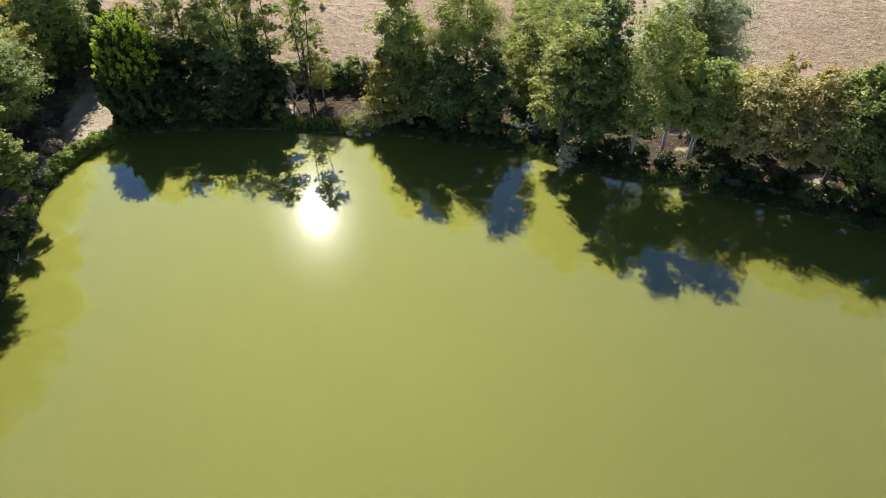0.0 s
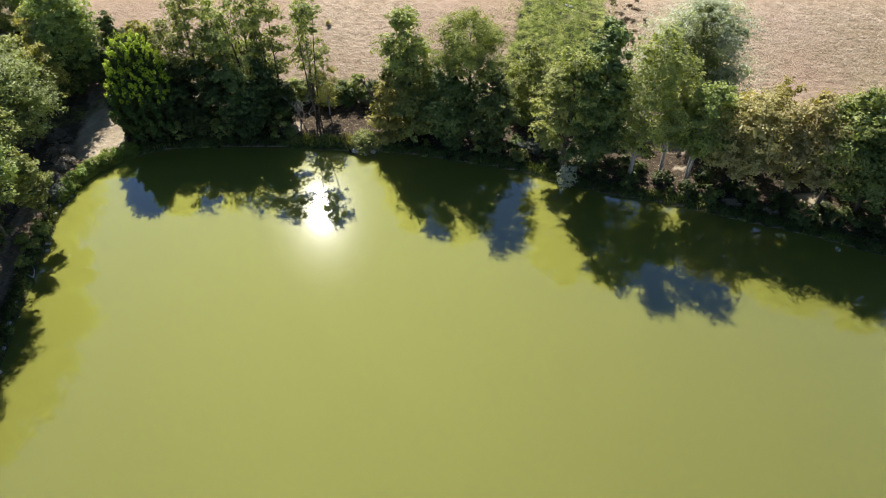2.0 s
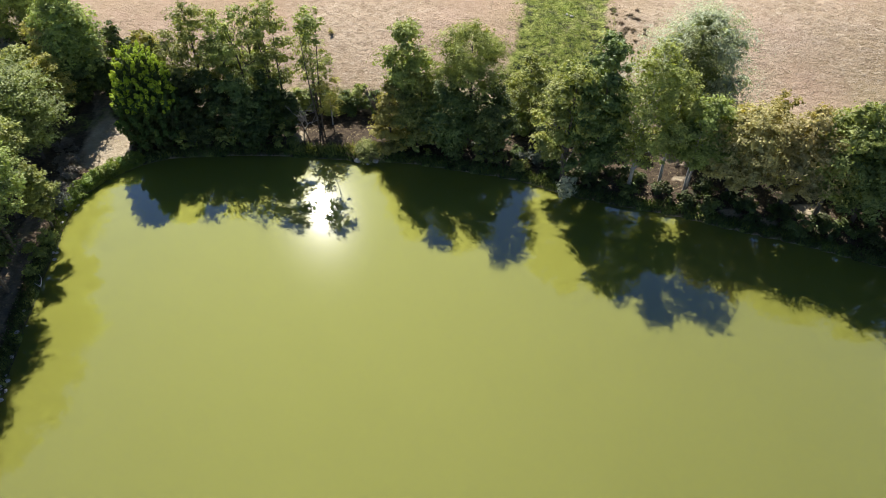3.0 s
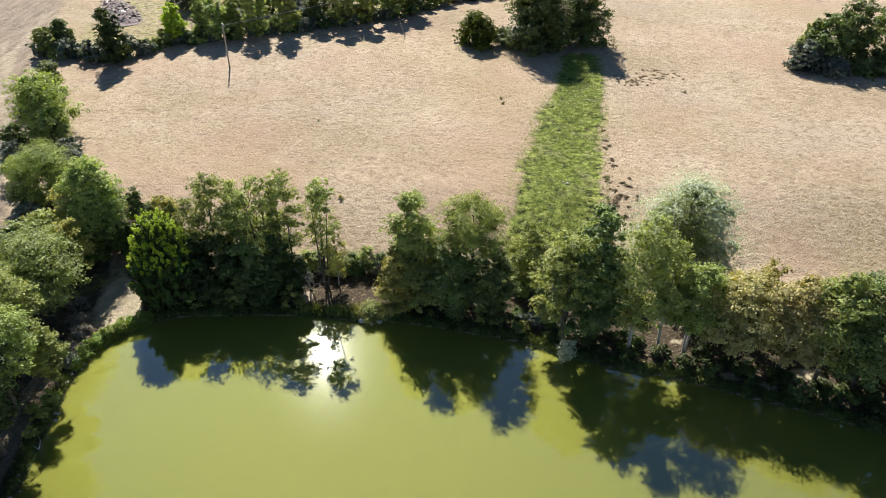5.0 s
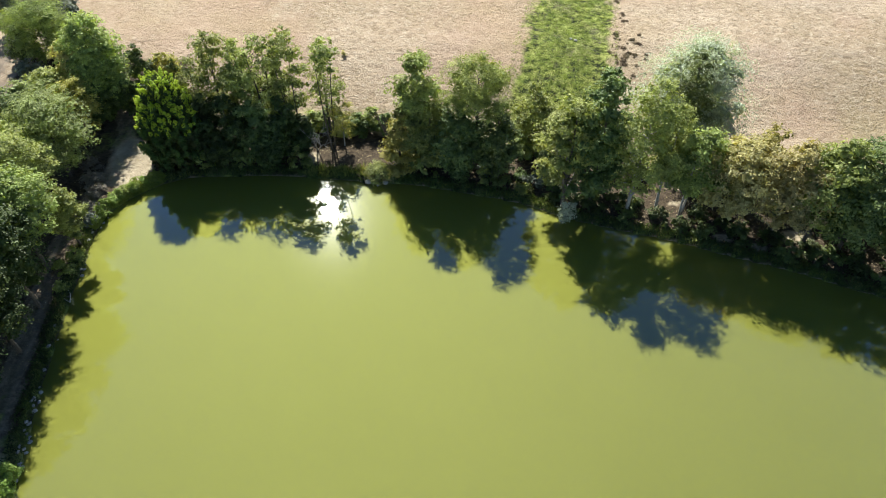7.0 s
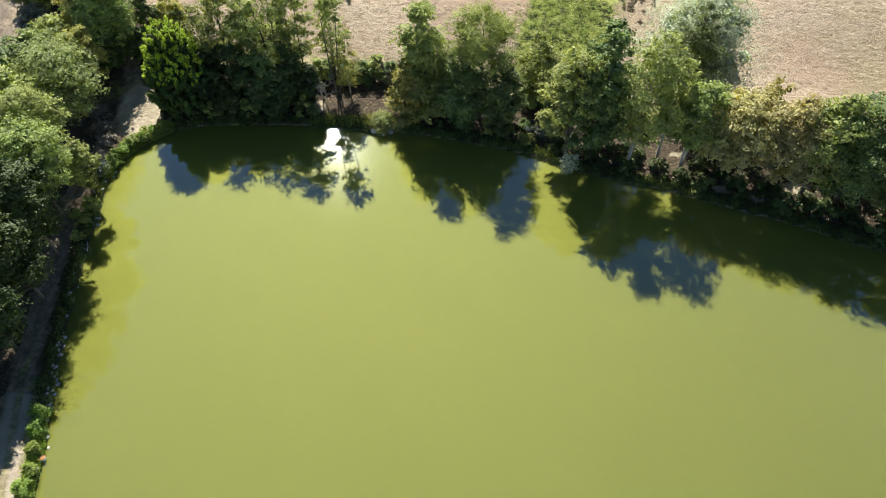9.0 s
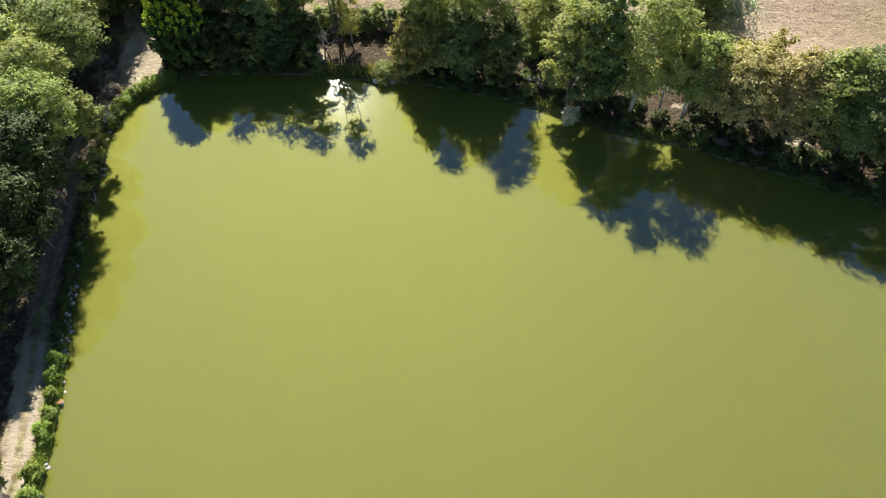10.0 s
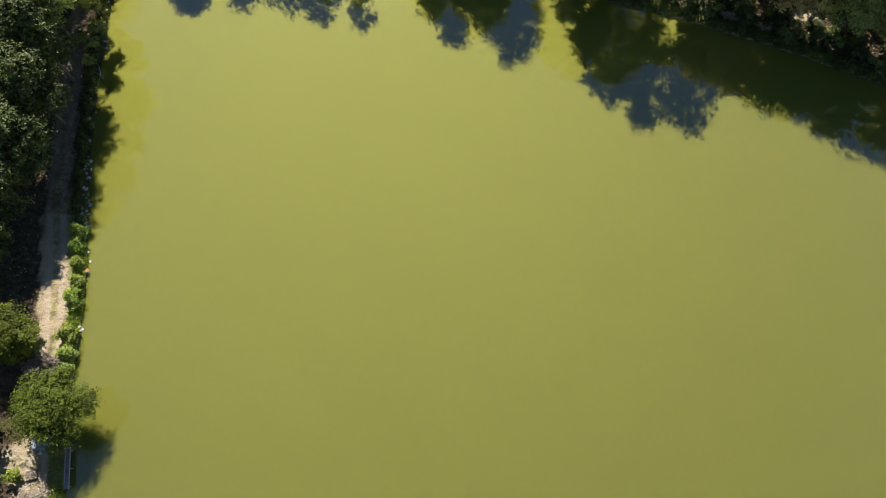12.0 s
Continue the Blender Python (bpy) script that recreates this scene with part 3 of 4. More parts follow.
tree("tree", "tall airy light green tree behind the bank", "tree", -28.4, 86.2, 18.6, 9.0, "light", "oval", 0.2, 36, 7000, 0.21, 0.7, group=ROW, stems=2)
tree("tree", "tall thin tree with a bare forked trunk", "tree", -23.8, 85.8, 19.2, 5.6, "light", "vase", 0.55, 20, 3200, 0.22, 0.6, trunk_r=0.18, group=ROW, lean=(-0.8, 0), stems=2, airy=True)
tree("tree", "tall thin tree with a small round top", "tree", -18.7, 85.0, 19.2, 4.6, "light", "round", 0.72, 14, 2100, 0.20, 0.55, trunk_r=0.15, lean=(0.3, 0), stems=2, group=ROW, airy=True)
tree("tree", "medium light green tree beside taller ones", "tree", -19.4, 88.2, 14.4, 6.2, "light", "oval", 0.4, 20, 2900, 0.20, 0.6, group=ROW, airy=True)
tree("birch_tree", "young birch tree with pale trunk and yellowish leaves", "tree", -17.1, 85.8, 8.6, 4.6, "yellow", "oval", 0.28, 22, 3000, 0.15, 0.5, PALE_BARK, 0.09, group=ROW, slim=0.4)
for x, y, h, w, lf in ((-32.0, 87.6, 17.0, 6.4, "light"), (-25.6, 87.4, 16.0, 6.0, "mid"), (-38.4, 86.0, 15.0, 6.0, "mid")):
    tree("tree", "tall green tree within the bank row", "tree", x, y, h, w, lf, "oval", 0.2, 26, 5200, 0.21, 0.5, group=ROW)
# low trees whose leaf colour stands in for shade under the row
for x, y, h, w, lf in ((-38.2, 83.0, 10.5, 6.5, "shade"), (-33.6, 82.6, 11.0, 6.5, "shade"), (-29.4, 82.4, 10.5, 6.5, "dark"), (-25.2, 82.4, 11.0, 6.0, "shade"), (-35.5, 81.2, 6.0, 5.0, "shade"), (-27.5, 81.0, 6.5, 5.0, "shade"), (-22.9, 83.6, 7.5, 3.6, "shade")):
    tree("tree", "low bank-row tree with shade in its leaf colour", "tree", x, y, h, w, lf, "oval", 0.06, 30, 5200, 0.24, 0.2, group=ROW)
tree("tree", "slender light green tree with bare side twigs", "tree", -5.6, 82.4, 18.5, 7.4, "light", "column", 0.42, 28, 6000, 0.21, 0.3, group=ROW)
tree("tree", "dark shaggy lower tree below a slender one", "tree", -3.6, 81.4, 11.8, 8.4, "mid", "oval", 0.06, 38, 8600, 0.22, 0.1, group=ROW)
tree("yew_tree", "yellow-green yew tree with layered boughs over water", "tree", -7.9, 80.2, 11.5, 6.6, "yellow", "cone", 0.06, 34, 6500, 0.24, 0.3, group=ROW, flat=0.45)
tree("tree", "round-topped willow tree with fine pale leaves", "tree", 3.2, 81.0, 18.6, 9.6, "light", "round", 0.57, 60, 11000, 0.19, 0.0, group=ROW, slim=0.35, lobe=0.34)
# darker leaf here puts the shade below the willow into colour
tree("tree", "lower tree under a round-topped willow, darkened for shade", "tree", 0.6, 80.0, 12.0, 8.6, "dark", "oval", 0.05, 36, 8200, 0.23, 0.1, group=ROW)
tree("tree", "dark lower tree leaning over the bank", "tree", 6.2, 79.6, 11.4, 7.4, "dark", "oval", 0.08, 34, 7800, 0.23, 0.1, group=ROW)
tree("tree", "medium green tree between taller trees", "tree", 12.0, 86.2, 11.8, 6.4, "mid", "oval", 0.08, 26, 5000, 0.22, 0.3, group=ROW)
tree("tree", "pale green feathery tree overhanging the bank", "tree", 14.7, 75.8, 14.4, 6.2, "light", "column", 0.2, 28, 6000, 0.22, 0.3, group=ROW)
tree("tree", "tall pale tree with a bare upper trunk", "tree", 15.8, 73.2, 18.6, 6.0, "light", "vase", 0.3, 26, 4800, 0.2, 0.4, group=ROW)
tree("tree", "tall dark green tree in the bank row", "tree", 19.4, 73.4, 21.4, 7.4, "dark", "column", 0.1, 52, 10500, 0.26, 0.3, group=ROW)
tree("tree", "narrow dark tree behind the bank row", "tree", 21.6, 78.0, 19.5, 5.4, "dark", "column", 0.15, 26, 4600, 0.23, 0.2, group=ROW)
tree("birch_tree", "broad tall birch tree with pale leaning trunk", "tree", 24.9, 72.2, 21.6, 9.8, "light", "oval", 0.2, 40, 11500, 0.22, 0.5, PALE_BARK, 0.24, (0.4, 0), group=ROW, airy=True)
tree("birch_tree", "slim birch tree with a straight pale trunk", "tree", 29.2, 73.0, 17.4, 6.4, "light", "oval", 0.34, 26, 5000, 0.21, 0.4, PALE_BARK, 0.19, group=ROW)
tree("birch_tree", "twin-stemmed birch tree with pale trunks", "tree", 32.4, 71.4, 14.6, 8.6, "mid", "oval", 0.34, 30, 6500, 0.22, 0.4, PALE_BARK, 0.2, (0.8, 0), 2, group=ROW)
tree("willow_tree", "broad silver-grey willow tree at the field edge", "tree", 37.8, 92.4, 14.4, 17.6, "silver", "mound", 0.03, 84, 17000, 0.22, 0.0, group=ROW, slim=0.42)
tree("willow_tree", "green upright willow beside a silver one", "tree", 33.6, 84.0, 18.6, 7.6, "dark", "oval", 0.1, 34, 7000, 0.22, 0.3, group=ROW, slim=0.35)
tree("tree", "olive-brown bushy tree on the bank", "tree", 37.6, 70.4, 14.0, 10.6, "olive", "round", 0.24, 46, 9500, 0.22, 0.3, group=ROW)
tree("tree", "yellow-brown bushy tree on the bank", "tree", 43.6, 67.4, 16.2, 9.4, "olive", "oval", 0.24, 44, 9000, 0.22, 0.3, group=ROW)
tree("tree", "yellowish bushy tree behind the bank row", "tree", 42.0, 72.8, 14.5, 5.9, "yellow", "round", 0.3, 22, 3600, 0.22, 0.3, group=ROW)
tree("tree", "green bushy tree on the bank", "tree", 47.9, 66.2, 17.6, 8.6, "mid", "oval", 0.22, 40, 8500, 0.23, 0.3, group=ROW)
tree("tree", "dark green dense tree on the bank", "tree", 52.4, 65.2, 18.4, 10.6, "dark", "oval", 0.08, 46, 10500, 0.24, 0.2, group=ROW)
tree("tree", "dark green dense tree on the bank", "tree", 58.6, 62.4, 18.4, 11.2, "dark", "oval", 0.08, 44, 6500, 0.28, 0.2, group=ROW)
tree("tree", "dark green dense tree on the bank", "tree", 66.0, 59.5, 17.5, 11.2, "mid", "oval", 0.08, 40, 4500, 0.32, 0.2, group=ROW)
tree("tree", "dark green dense tree on the bank", "tree", 74.0, 56.5, 17.0, 11.2, "mid", "oval", 0.08, 40, 4000, 0.32, 0.2, group=ROW)
# small growth behind the cypress
tree("tree", "small dark green tree behind the cypress", "tree", -51.2, 96.8, 8.8, 4.4, "dark", "oval", 0.1, 22, 3000, 0.24)
tree("shrub", "yellow-leaved shrub at the field edge", "shrub", -47.6, 97.4, 7.0, 5.4, "yellow", "round", 0.08, 24, 3200, 0.22)
tree("tree", "narrow dark evergreen tree by a yellow shrub", "tree", -45.6, 96.4, 6.8, 2.2, "dark", "column", 0.03, 18, 1800, 0.2)
# low growth along the far bank
UNDER = "bank shrubs"
# staggered shrubs added to shut out light gaps under the row
for i, x in enumerate(np.arange(-40, 74, 1.75)):
    if -23.5 < x < -7.8 or 29.5 < x < 31.5:
        continue
    yb = float(np.interp(x, [p[0] for p in SHORE[18:37]], [p[1] for p in SHORE[18:37]]))
    hh = 1.6 + 1.8 * abs(math.sin(i * 1.7)) + (1.4 if i % 3 == 0 else 0)
    if x > 14:
        hh *= 0.55
    if 8 < x < 14.5:
        hh *= 0.4
    # past x 14 the leaf colours carry the bank's shade
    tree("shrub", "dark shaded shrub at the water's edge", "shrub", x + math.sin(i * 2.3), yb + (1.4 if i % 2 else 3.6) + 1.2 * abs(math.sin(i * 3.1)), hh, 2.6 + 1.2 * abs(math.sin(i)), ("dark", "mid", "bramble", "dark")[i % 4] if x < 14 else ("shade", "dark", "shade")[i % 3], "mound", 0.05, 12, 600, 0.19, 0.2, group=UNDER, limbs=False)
for i, x in enumerate(np.arange(-22, -9, 2.2)):
    tree("shrub", "dark hedge shrub behind the clearing", "shrub", x, 89.4 + 0.5 * math.sin(i * 2), 3.5 + 0.5 * math.sin(i * 1.9), 3.8, ("mid", "dark")[i % 2], "mound", 0.05, 14, 1500, 0.22, group="field-edge hedge")
for i, x in enumerate(np.arange(-2, 34, 4.2)):
    tree("shrub", "mixed green shrub along the field edge", "shrub", x, 85.5 - 0.16 * x + math.sin(i * 2.6), 3.4 + 1.2 * math.sin(i * 1.3), 4.2, ("mid", "dark", "olive")[i % 3], "mound", 0.05, 14, 1300, 0.22, group="field-edge hedge")
for i, x in enumerate(np.arange(38, 72, 3.6)):
    tree("shrub", "mixed green shrub along the field edge", "shrub", x, 76.5 - 0.42 * (x - 38) + math.sin(i * 2.6), 5.5 + 1.2 * math.sin(i * 1.3), 4.6, ("olive", "mid", "dark")[i % 3], "mound", 0.05, 16, 1100, 0.24, group="field-edge hedge")
tree("shrub", "small pale green willow shrub on the spit", "shrub", -11.2, 79.0, 1.7, 4.4, "pale", "mound", 0.05, 26, 3600, 0.12, limbs=False, trunk_r=0.04)
for i, k in enumerate(np.linspace(0.04, 0.98, 11)):
    s = np.linspace(0, 1, 5)
    x, y = np.interp(k, s, [p[0] for p in SHORE[13:18]]), np.interp(k, s, [p[1] for p in SHORE[13:18]])
    tree("leafy_clump", "fresh green leafy clump fringing the pond's corner", "plant", x - 0.75 + 0.2 * math.sin(i * 2.3), y + 0.7 + 0.2 * math.sin(i * 1.7), 1.0 + 0.5 * abs(math.sin(i * 1.9)), 1.9 + 0.4 * math.sin(i * 2.9), "reed", "mound", 0.05, 14, 700, 0.15, group="corner clumps", limbs=False, trunk_r=0.02)
tree("shrub", "pale-leaved shrub overhanging the water's edge", "shrub", 15.9, 70.4, 6.2, 3.0, "silver", "oval", 0.25, 16, 1100, 0.15, 0.5, group=UNDER, lean=(0, -1.6), airy=True)

# ---- west side: the wood beside the track ----
WOOD_W = "trees of the west wood"
tree("tree", "broad pale green tree beside the track", "tree", -57.0, 77.0, 13.8, 10.6, "pale", "round", 0.25, 34, 15000, 0.2, 0.5, group=WOOD_W, lobe=0.5)
tree("tree", "broad pale green tree beside the track", "tree", -61.0, 81.5, 13.0, 9.5, "pale", "round", 0.2, 40, 8500, 0.22, 0.4, group=WOOD_W)
tree("tree", "fresh green broadleaf tree overhanging the track", "tree", -55.6, 65.0, 16.2, 8.4, "light", "round", 0.3, 28, 11000, 0.2, 0.5, group=WOOD_W, lobe=0.5)
tree("tree", "fresh green broadleaf tree overhanging the track", "tree", -52.4, 58.4, 16.4, 9.2, "mid", "round", 0.45, 30, 11000, 0.2, 0.3, group=WOOD_W, lobe=0.5)
tree("tree", "small fresh green tree at the track's edge", "tree", -50.4, 63.4, 10.8, 4.8, "mid", "oval", 0.2, 26, 5200, 0.2, 0.2, group=WOOD_W, lean=(1.2, -0.4))
tree("tree", "tall fresh green tree at the field corner", "tree", -56.2, 94.0, 16.2, 9.0, "light", "round", 0.05, 64, 15000, 0.23, 0.0, group=WOOD_W)
# extra trees, put in only to throw shade on the clearing's top
for x, y, h, w in ((-56.0, 90.4, 7.0, 5.0), (-52.6, 92.6, 6.0, 4.6), (-58.6, 88.0, 7.5, 5.0)):
    tree("tree", "low dark tree added to shade the top of the clearing", "tree", x, y, h, w, "dark", "oval", 0.05, 26, 4200, 0.22, 0.0, group=WOOD_W)
tree("tree", "brownish olive tree in the wood's edge", "tree", -60.4, 93.5, 11.8, 6.6, "olive", "oval", 0.12, 32, 5600, 0.22, 0.3, group=WOOD_W)
tree("tree", "thin tree with yellow-orange drooping boughs", "tree", -57.0, 85.4, 11.4, 6.6, "yellow", "round", 0.3, 24, 4200, 0.2, 0.6, group=WOOD_W, flat=0.5)
tree("tree", "pale olive tree in the wood's edge", "tree", -62.6, 89.4, 10.0, 6.8, "light", "round", 0.12, 32, 5600, 0.22, 0.3, group=WOOD_W)
# the "shade" leaves put the wood's shade into the crown colour
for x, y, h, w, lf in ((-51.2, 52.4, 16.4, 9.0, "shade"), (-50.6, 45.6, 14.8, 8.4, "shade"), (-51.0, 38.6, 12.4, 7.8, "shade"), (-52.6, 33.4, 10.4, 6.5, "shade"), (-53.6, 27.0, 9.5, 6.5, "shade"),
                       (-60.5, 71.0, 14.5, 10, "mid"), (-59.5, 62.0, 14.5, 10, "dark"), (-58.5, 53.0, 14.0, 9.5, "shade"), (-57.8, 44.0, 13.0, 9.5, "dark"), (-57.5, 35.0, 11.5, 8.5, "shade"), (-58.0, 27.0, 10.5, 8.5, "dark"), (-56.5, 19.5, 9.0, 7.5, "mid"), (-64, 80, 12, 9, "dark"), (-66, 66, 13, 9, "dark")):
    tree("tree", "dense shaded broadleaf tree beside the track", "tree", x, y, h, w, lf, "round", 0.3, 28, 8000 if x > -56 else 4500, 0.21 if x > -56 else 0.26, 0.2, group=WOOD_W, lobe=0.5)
tree("tree", "round sunlit green tree beside the track", "tree", -48.4, 16.8, 6.4, 6.4, "moss", "round", 0.1, 34, 11000, 0.16, 0.2, group=WOOD_W)
tree("tree", "spreading green tree overhanging the bank", "tree", -41.3, 9.2, 6.6, 7.8, "moss", "mound", 0.55, 44, 14000, 0.15, 0.4, group=WOOD_W, flat=0.6)
tree("shrub", "leafless grey-brown shrub beside the track", "shrub", -45.0, 13.6, 2.4, 3.8, "grey", "mound", 0.05, 18, 1800, 0.15, 0.3)
tree("shrub", "dead grey twiggy bush by the landing", "shrub", -42.2, -1.6, 2.2, 5.0, "grey", "mound", 0.05, 26, 3800, 0.15, 0.3)
tree("tree", "dark tree beside the landing", "tree", -50.5, 7.0, 9.0, 8.0, "dark", "round", 0.12, 36, 5500, 0.23, 0.3, group=WOOD_W)
tree("tree", "dark tree beside the landing", "tree", -49.0, -2.0, 8.5, 7.0, "mid", "round", 0.12, 32, 4200, 0.23, 0.3, group=WOOD_W)
tree("shrub", "small bright green bush by the landing", "shrub", -45.0, 2.2, 1.8, 1.9, "reed", "mound", 0.05, 10, 500, 0.14)
# dry undergrowth between track and clearing
for x, y, h, w, lf in ((-53.4, 76.4, 1.4, 3.4, "grey"), (-52.0, 73.2, 1.3, 3.2, "grey"), (-51.0, 70.2, 1.5, 3.0, "grey"), (-54.8, 79.6, 1.4, 3.2, "grey"), (-50.8, 67.6, 1.6, 2.6, "bramble"), (-50.6, 58.5, 1.8, 2.6, "mid"), (-50.0, 60.8, 2.0, 2.4, "mid"), (-49.9, 55.6, 1.2, 1.8, "mid"), (-54.0, 70.0, 1.8, 3.2, "dark")):
    tree("shrub", "dry tangled undergrowth beside the track", "shrub", x, y, h, w, lf, "mound", 0.05, 14, 900, 0.15, 0.4, group="undergrowth", limbs=False)
# leafy clumps on the verge
for x, y, h, w in ((-45.2, 30.6, 1.7, 1.9), (-44.9, 28.9, 1.5, 1.7), (-44.3, 26.6, 1.2, 1.5), (-43.6, 22.2, 1.7, 2.1), (-43.9, 24.4, 0.9, 1.3), (-43.2, 17.9, 1.7, 2.2), (-42.9, 15.6, 1.4, 1.9), (-42.7, 13.9, 1.0, 1.5)):
    tree("leafy_clump", "bright green nettle clump on the grassy bank", "plant", x, y, h, w, "reed", "mound", 0.05, 14, 900, 0.15, group="verge clumps", limbs=False, trunk_r=0.02)

# ---- beyond: hedges and trees of the field ----
WEST = "west field hedge"
tree("tree", "feathery olive-green tree in the field hedge", "tree", -80.8, 128.0, 13.0, 12.5, "light", "round", 0.08, 44, 6500, 0.3, 0.2, group=WEST, slim=0.4)
tree("shrub", "fresh green shrub in the field hedge", "shrub", -77.6, 122.5, 6.8, 7.4, "light", "round", 0.08, 30, 3500, 0.28, 0.2, group=WEST)
tree("tree", "rounded grey-green willow bush in the hedge", "tree", -69.6, 104.6, 10.2, 11.5, "mid", "round", 0.05, 46, 14000, 0.2, 0.0, group=WEST, slim=0.4)
tree("shrub", "small grey-green shrub in the field hedge", "shrub", -72.2, 117.6, 4.6, 4.6, "bramble", "round", 0.05, 20, 2000, 0.26, group=WEST)
tree("shrub", "grey-green shrub in the field hedge", "shrub", -68.0, 111.0, 5.4, 5.0, "bramble", "round", 0.05, 22, 2400, 0.26, group=WEST)
tree("shrub", "light green shrub in the field hedge", "shrub", -84.5, 137.0, 7.0, 6.5, "mid", "round", 0.05, 24, 2600, 0.28, group=WEST)
tree("shrub", "light green shrub in the field hedge", "shrub", -88.5, 145.0, 6.0, 5.5, "mid", "round", 0.05, 22, 2200, 0.28, group=WEST)
tree("shrub", "dark green shrub in the field hedge", "shrub", -93.5, 154.0, 4.5, 5.0, "dark", "round", 0.05, 18, 1600, 0.28, group=WEST)
for i, (x, y, h, w) in enumerate(((-86.5, 124.5, 4.2, 6.0), (-83.0, 117.5, 3.8, 5.6), (-78.5, 110.5, 4.4, 6.0), (-74.6, 104.0, 3.8, 5.2), (-71.0, 98.6, 4.0, 5.4), (-92.0, 148.5, 3.4, 5.0), (-96.0, 158.5, 3.6, 5.2), (-89.5, 136.0, 3.8, 5.6))):
    tree("shrub", "dark bramble shrub low in the field hedge", "shrub", x, y, h, w, ("dark", "bramble", "mid")[i % 3], "mound", 0.03, 18, 1700, 0.24, 0.1, group=WEST, limbs=False)
FAR = "far field hedge"
for x, y, h, w, lf, sh in ((-101.6, 170.6, 6.3, 5.2, "mid", "round"), (-99.4, 174.6, 7.0, 5.6, "dark", "round"), (-82.8, 166.6, 11.8, 7.0, "shade", "column"), (-73.0, 181.4, 9.2, 5.8, "lime", "oval"), (-66.8, 184.4, 9.4, 4.0, "light", "oval"), (-62.8, 183.4, 9.8, 7.4, "light", "oval"), (-58.4, 186.0, 8.8, 4.0, "light", "oval"),
                           (-53.2, 186.2, 12.0, 8.8, "light", "oval"), (-45.4, 190.2, 14.6, 7.6, "light", "column"), (-30.6, 195.8, 11.2, 7.8, "mid", "column"), (-24.6, 198.4, 11.8, 7.0, "light", "oval"), (-18.2, 203.4, 10.0, 8.0, "mid", "oval"), (-12.0, 206.4, 9.6, 6.6, "dark", "oval"), (-38.5, 199.0, 12.0, 8.0, "dark", "round")):
    tree("tree", "sunlit green hedgerow tree beyond the field", "tree", x, y, h * 1.15, w, lf, sh, 0.06, 30, 3800, 0.34, 0.0, group=FAR)
for i, k in enumerate(np.linspace(0, 1, 44)):
    s = np.linspace(0, 1, len(HEDGE))
    x, y = np.interp(k, s, [p[0] for p in HEDGE]), np.interp(k, s, [p[1] for p in HEDGE])
    tree("shrub", "grey-green bramble shrub in the far hedge", "shrub", x + 0.6 * math.sin(i * 2.1), y + 1.4 + 0.8 * math.sin(i * 1.3), 3.9 + 1.2 * math.sin(i * 1.7), 5.8, ("bramble", "bramble", "dark", "mid")[i % 4], "mound", 0.03, 14, 760, 0.36, group=FAR, limbs=False)
for x, y, h, w, lf in ((-72, 205, 12, 9, "dark"), (-63, 204, 9, 8, "mid"), (-55, 207, 10, 9, "dark"), (-48, 208, 13, 9, "mid"), (-34, 211, 11, 9, "dark"), (-26, 213, 9, 8, "bramble"), (-80, 209, 8, 8, "bramble"), (-15, 219, 9, 9, "dark"), (-43, 203, 5, 10, "bramble"), (-66, 196, 5, 9, "bramble"), (-58, 196, 4.5, 9, "bramble")):
    tree("tree", "dark tree in the scrub beyond the hedge", "tree", x, y, h, w, lf, "round", 0.05, 26, 2600, 0.36, 0.2, group="scrub beyond the hedge")
tree("shrub", "yellow-green bush at the hedge end", "shrub", -2.2, 216.5, 4.6, 4.4, "yellow", "round", 0.05, 16, 1200, 0.3, group=FAR)
tree("shrub", "yellow-green bush at the hedge end", "shrub", 4.6, 221.0, 3.2, 3.4, "olive", "round", 0.05, 12, 800, 0.3, group=FAR)
for i, (x, y, h) in enumerate(((-5, 217, 3.2), (0, 221, 2.6), (5, 222.5, 2.6), (10, 224, 3.2), (14.5, 225.5, 3.0), (19, 227, 3.4))):
    tree("shrub", "brown dried-out shrub along the fence line", "shrub", x, y, h, 6.5, "grey", "mound", 0.03, 16, 1200, 0.32, group="dry hedge")
tree("shrub", "rounded olive-green bush standing in the field", "shrub", 6.0, 182.4, 8.6, 11.0, "moss", "mound", 0.03, 40, 6400, 0.3, group="field bushes")
tree("shrub", "low green bush standing in the field", "shrub", 14.0, 184.0, 4.2, 8.0, "bramble", "mound", 0.03, 18, 1600, 0.3, group="field bushes")
tree("tree", "large dense green tree in the field", "tree", 22.2, 181.0, 21.0, 17.5, "dark", "mound", 0.01, 70, 15000, 0.34, 0.0, group="field trees")
tree("tree", "large green tree beside another in the field", "tree", 34.0, 184.0, 19.6, 14.0, "dark", "mound", 0.02, 50, 10000, 0.34, 0.0, group="field trees")
for x, y, h, w, lf in ((86.6, 168.6, 6.8, 8.4, "bramble"), (91.6, 170.4, 12.6, 12.0, "dark"), (99.0, 173.4, 16.0, 12.0, "dark"), (108.0, 174.0, 18.0, 15.0, "dark"), (116.0, 170.0, 14.0, 13.0, "dark"), (92.5, 166.2, 3.4, 8.0, "bramble"), (100.0, 166.6, 3.2, 9.0, "dark"), (106.0, 167.0, 4.0, 9.0, "dark"), (89.8, 174.6, 10.0, 7.0, "mid")):
    tree("tree", "dense green tree in the field copse", "tree", x, y, h, w, lf, "mound", 0.01, 40, 4200, 0.37, 0.1, group="field copse")


# ---- loose things, banks and grasses ----
def part(name, bm, mat, parent, label="", smooth_shade=False):
    """Links a bmesh as one mesh object under a thing or a part."""
    me = bpy.data.meshes.new(name)
    bm.to_mesh(me)
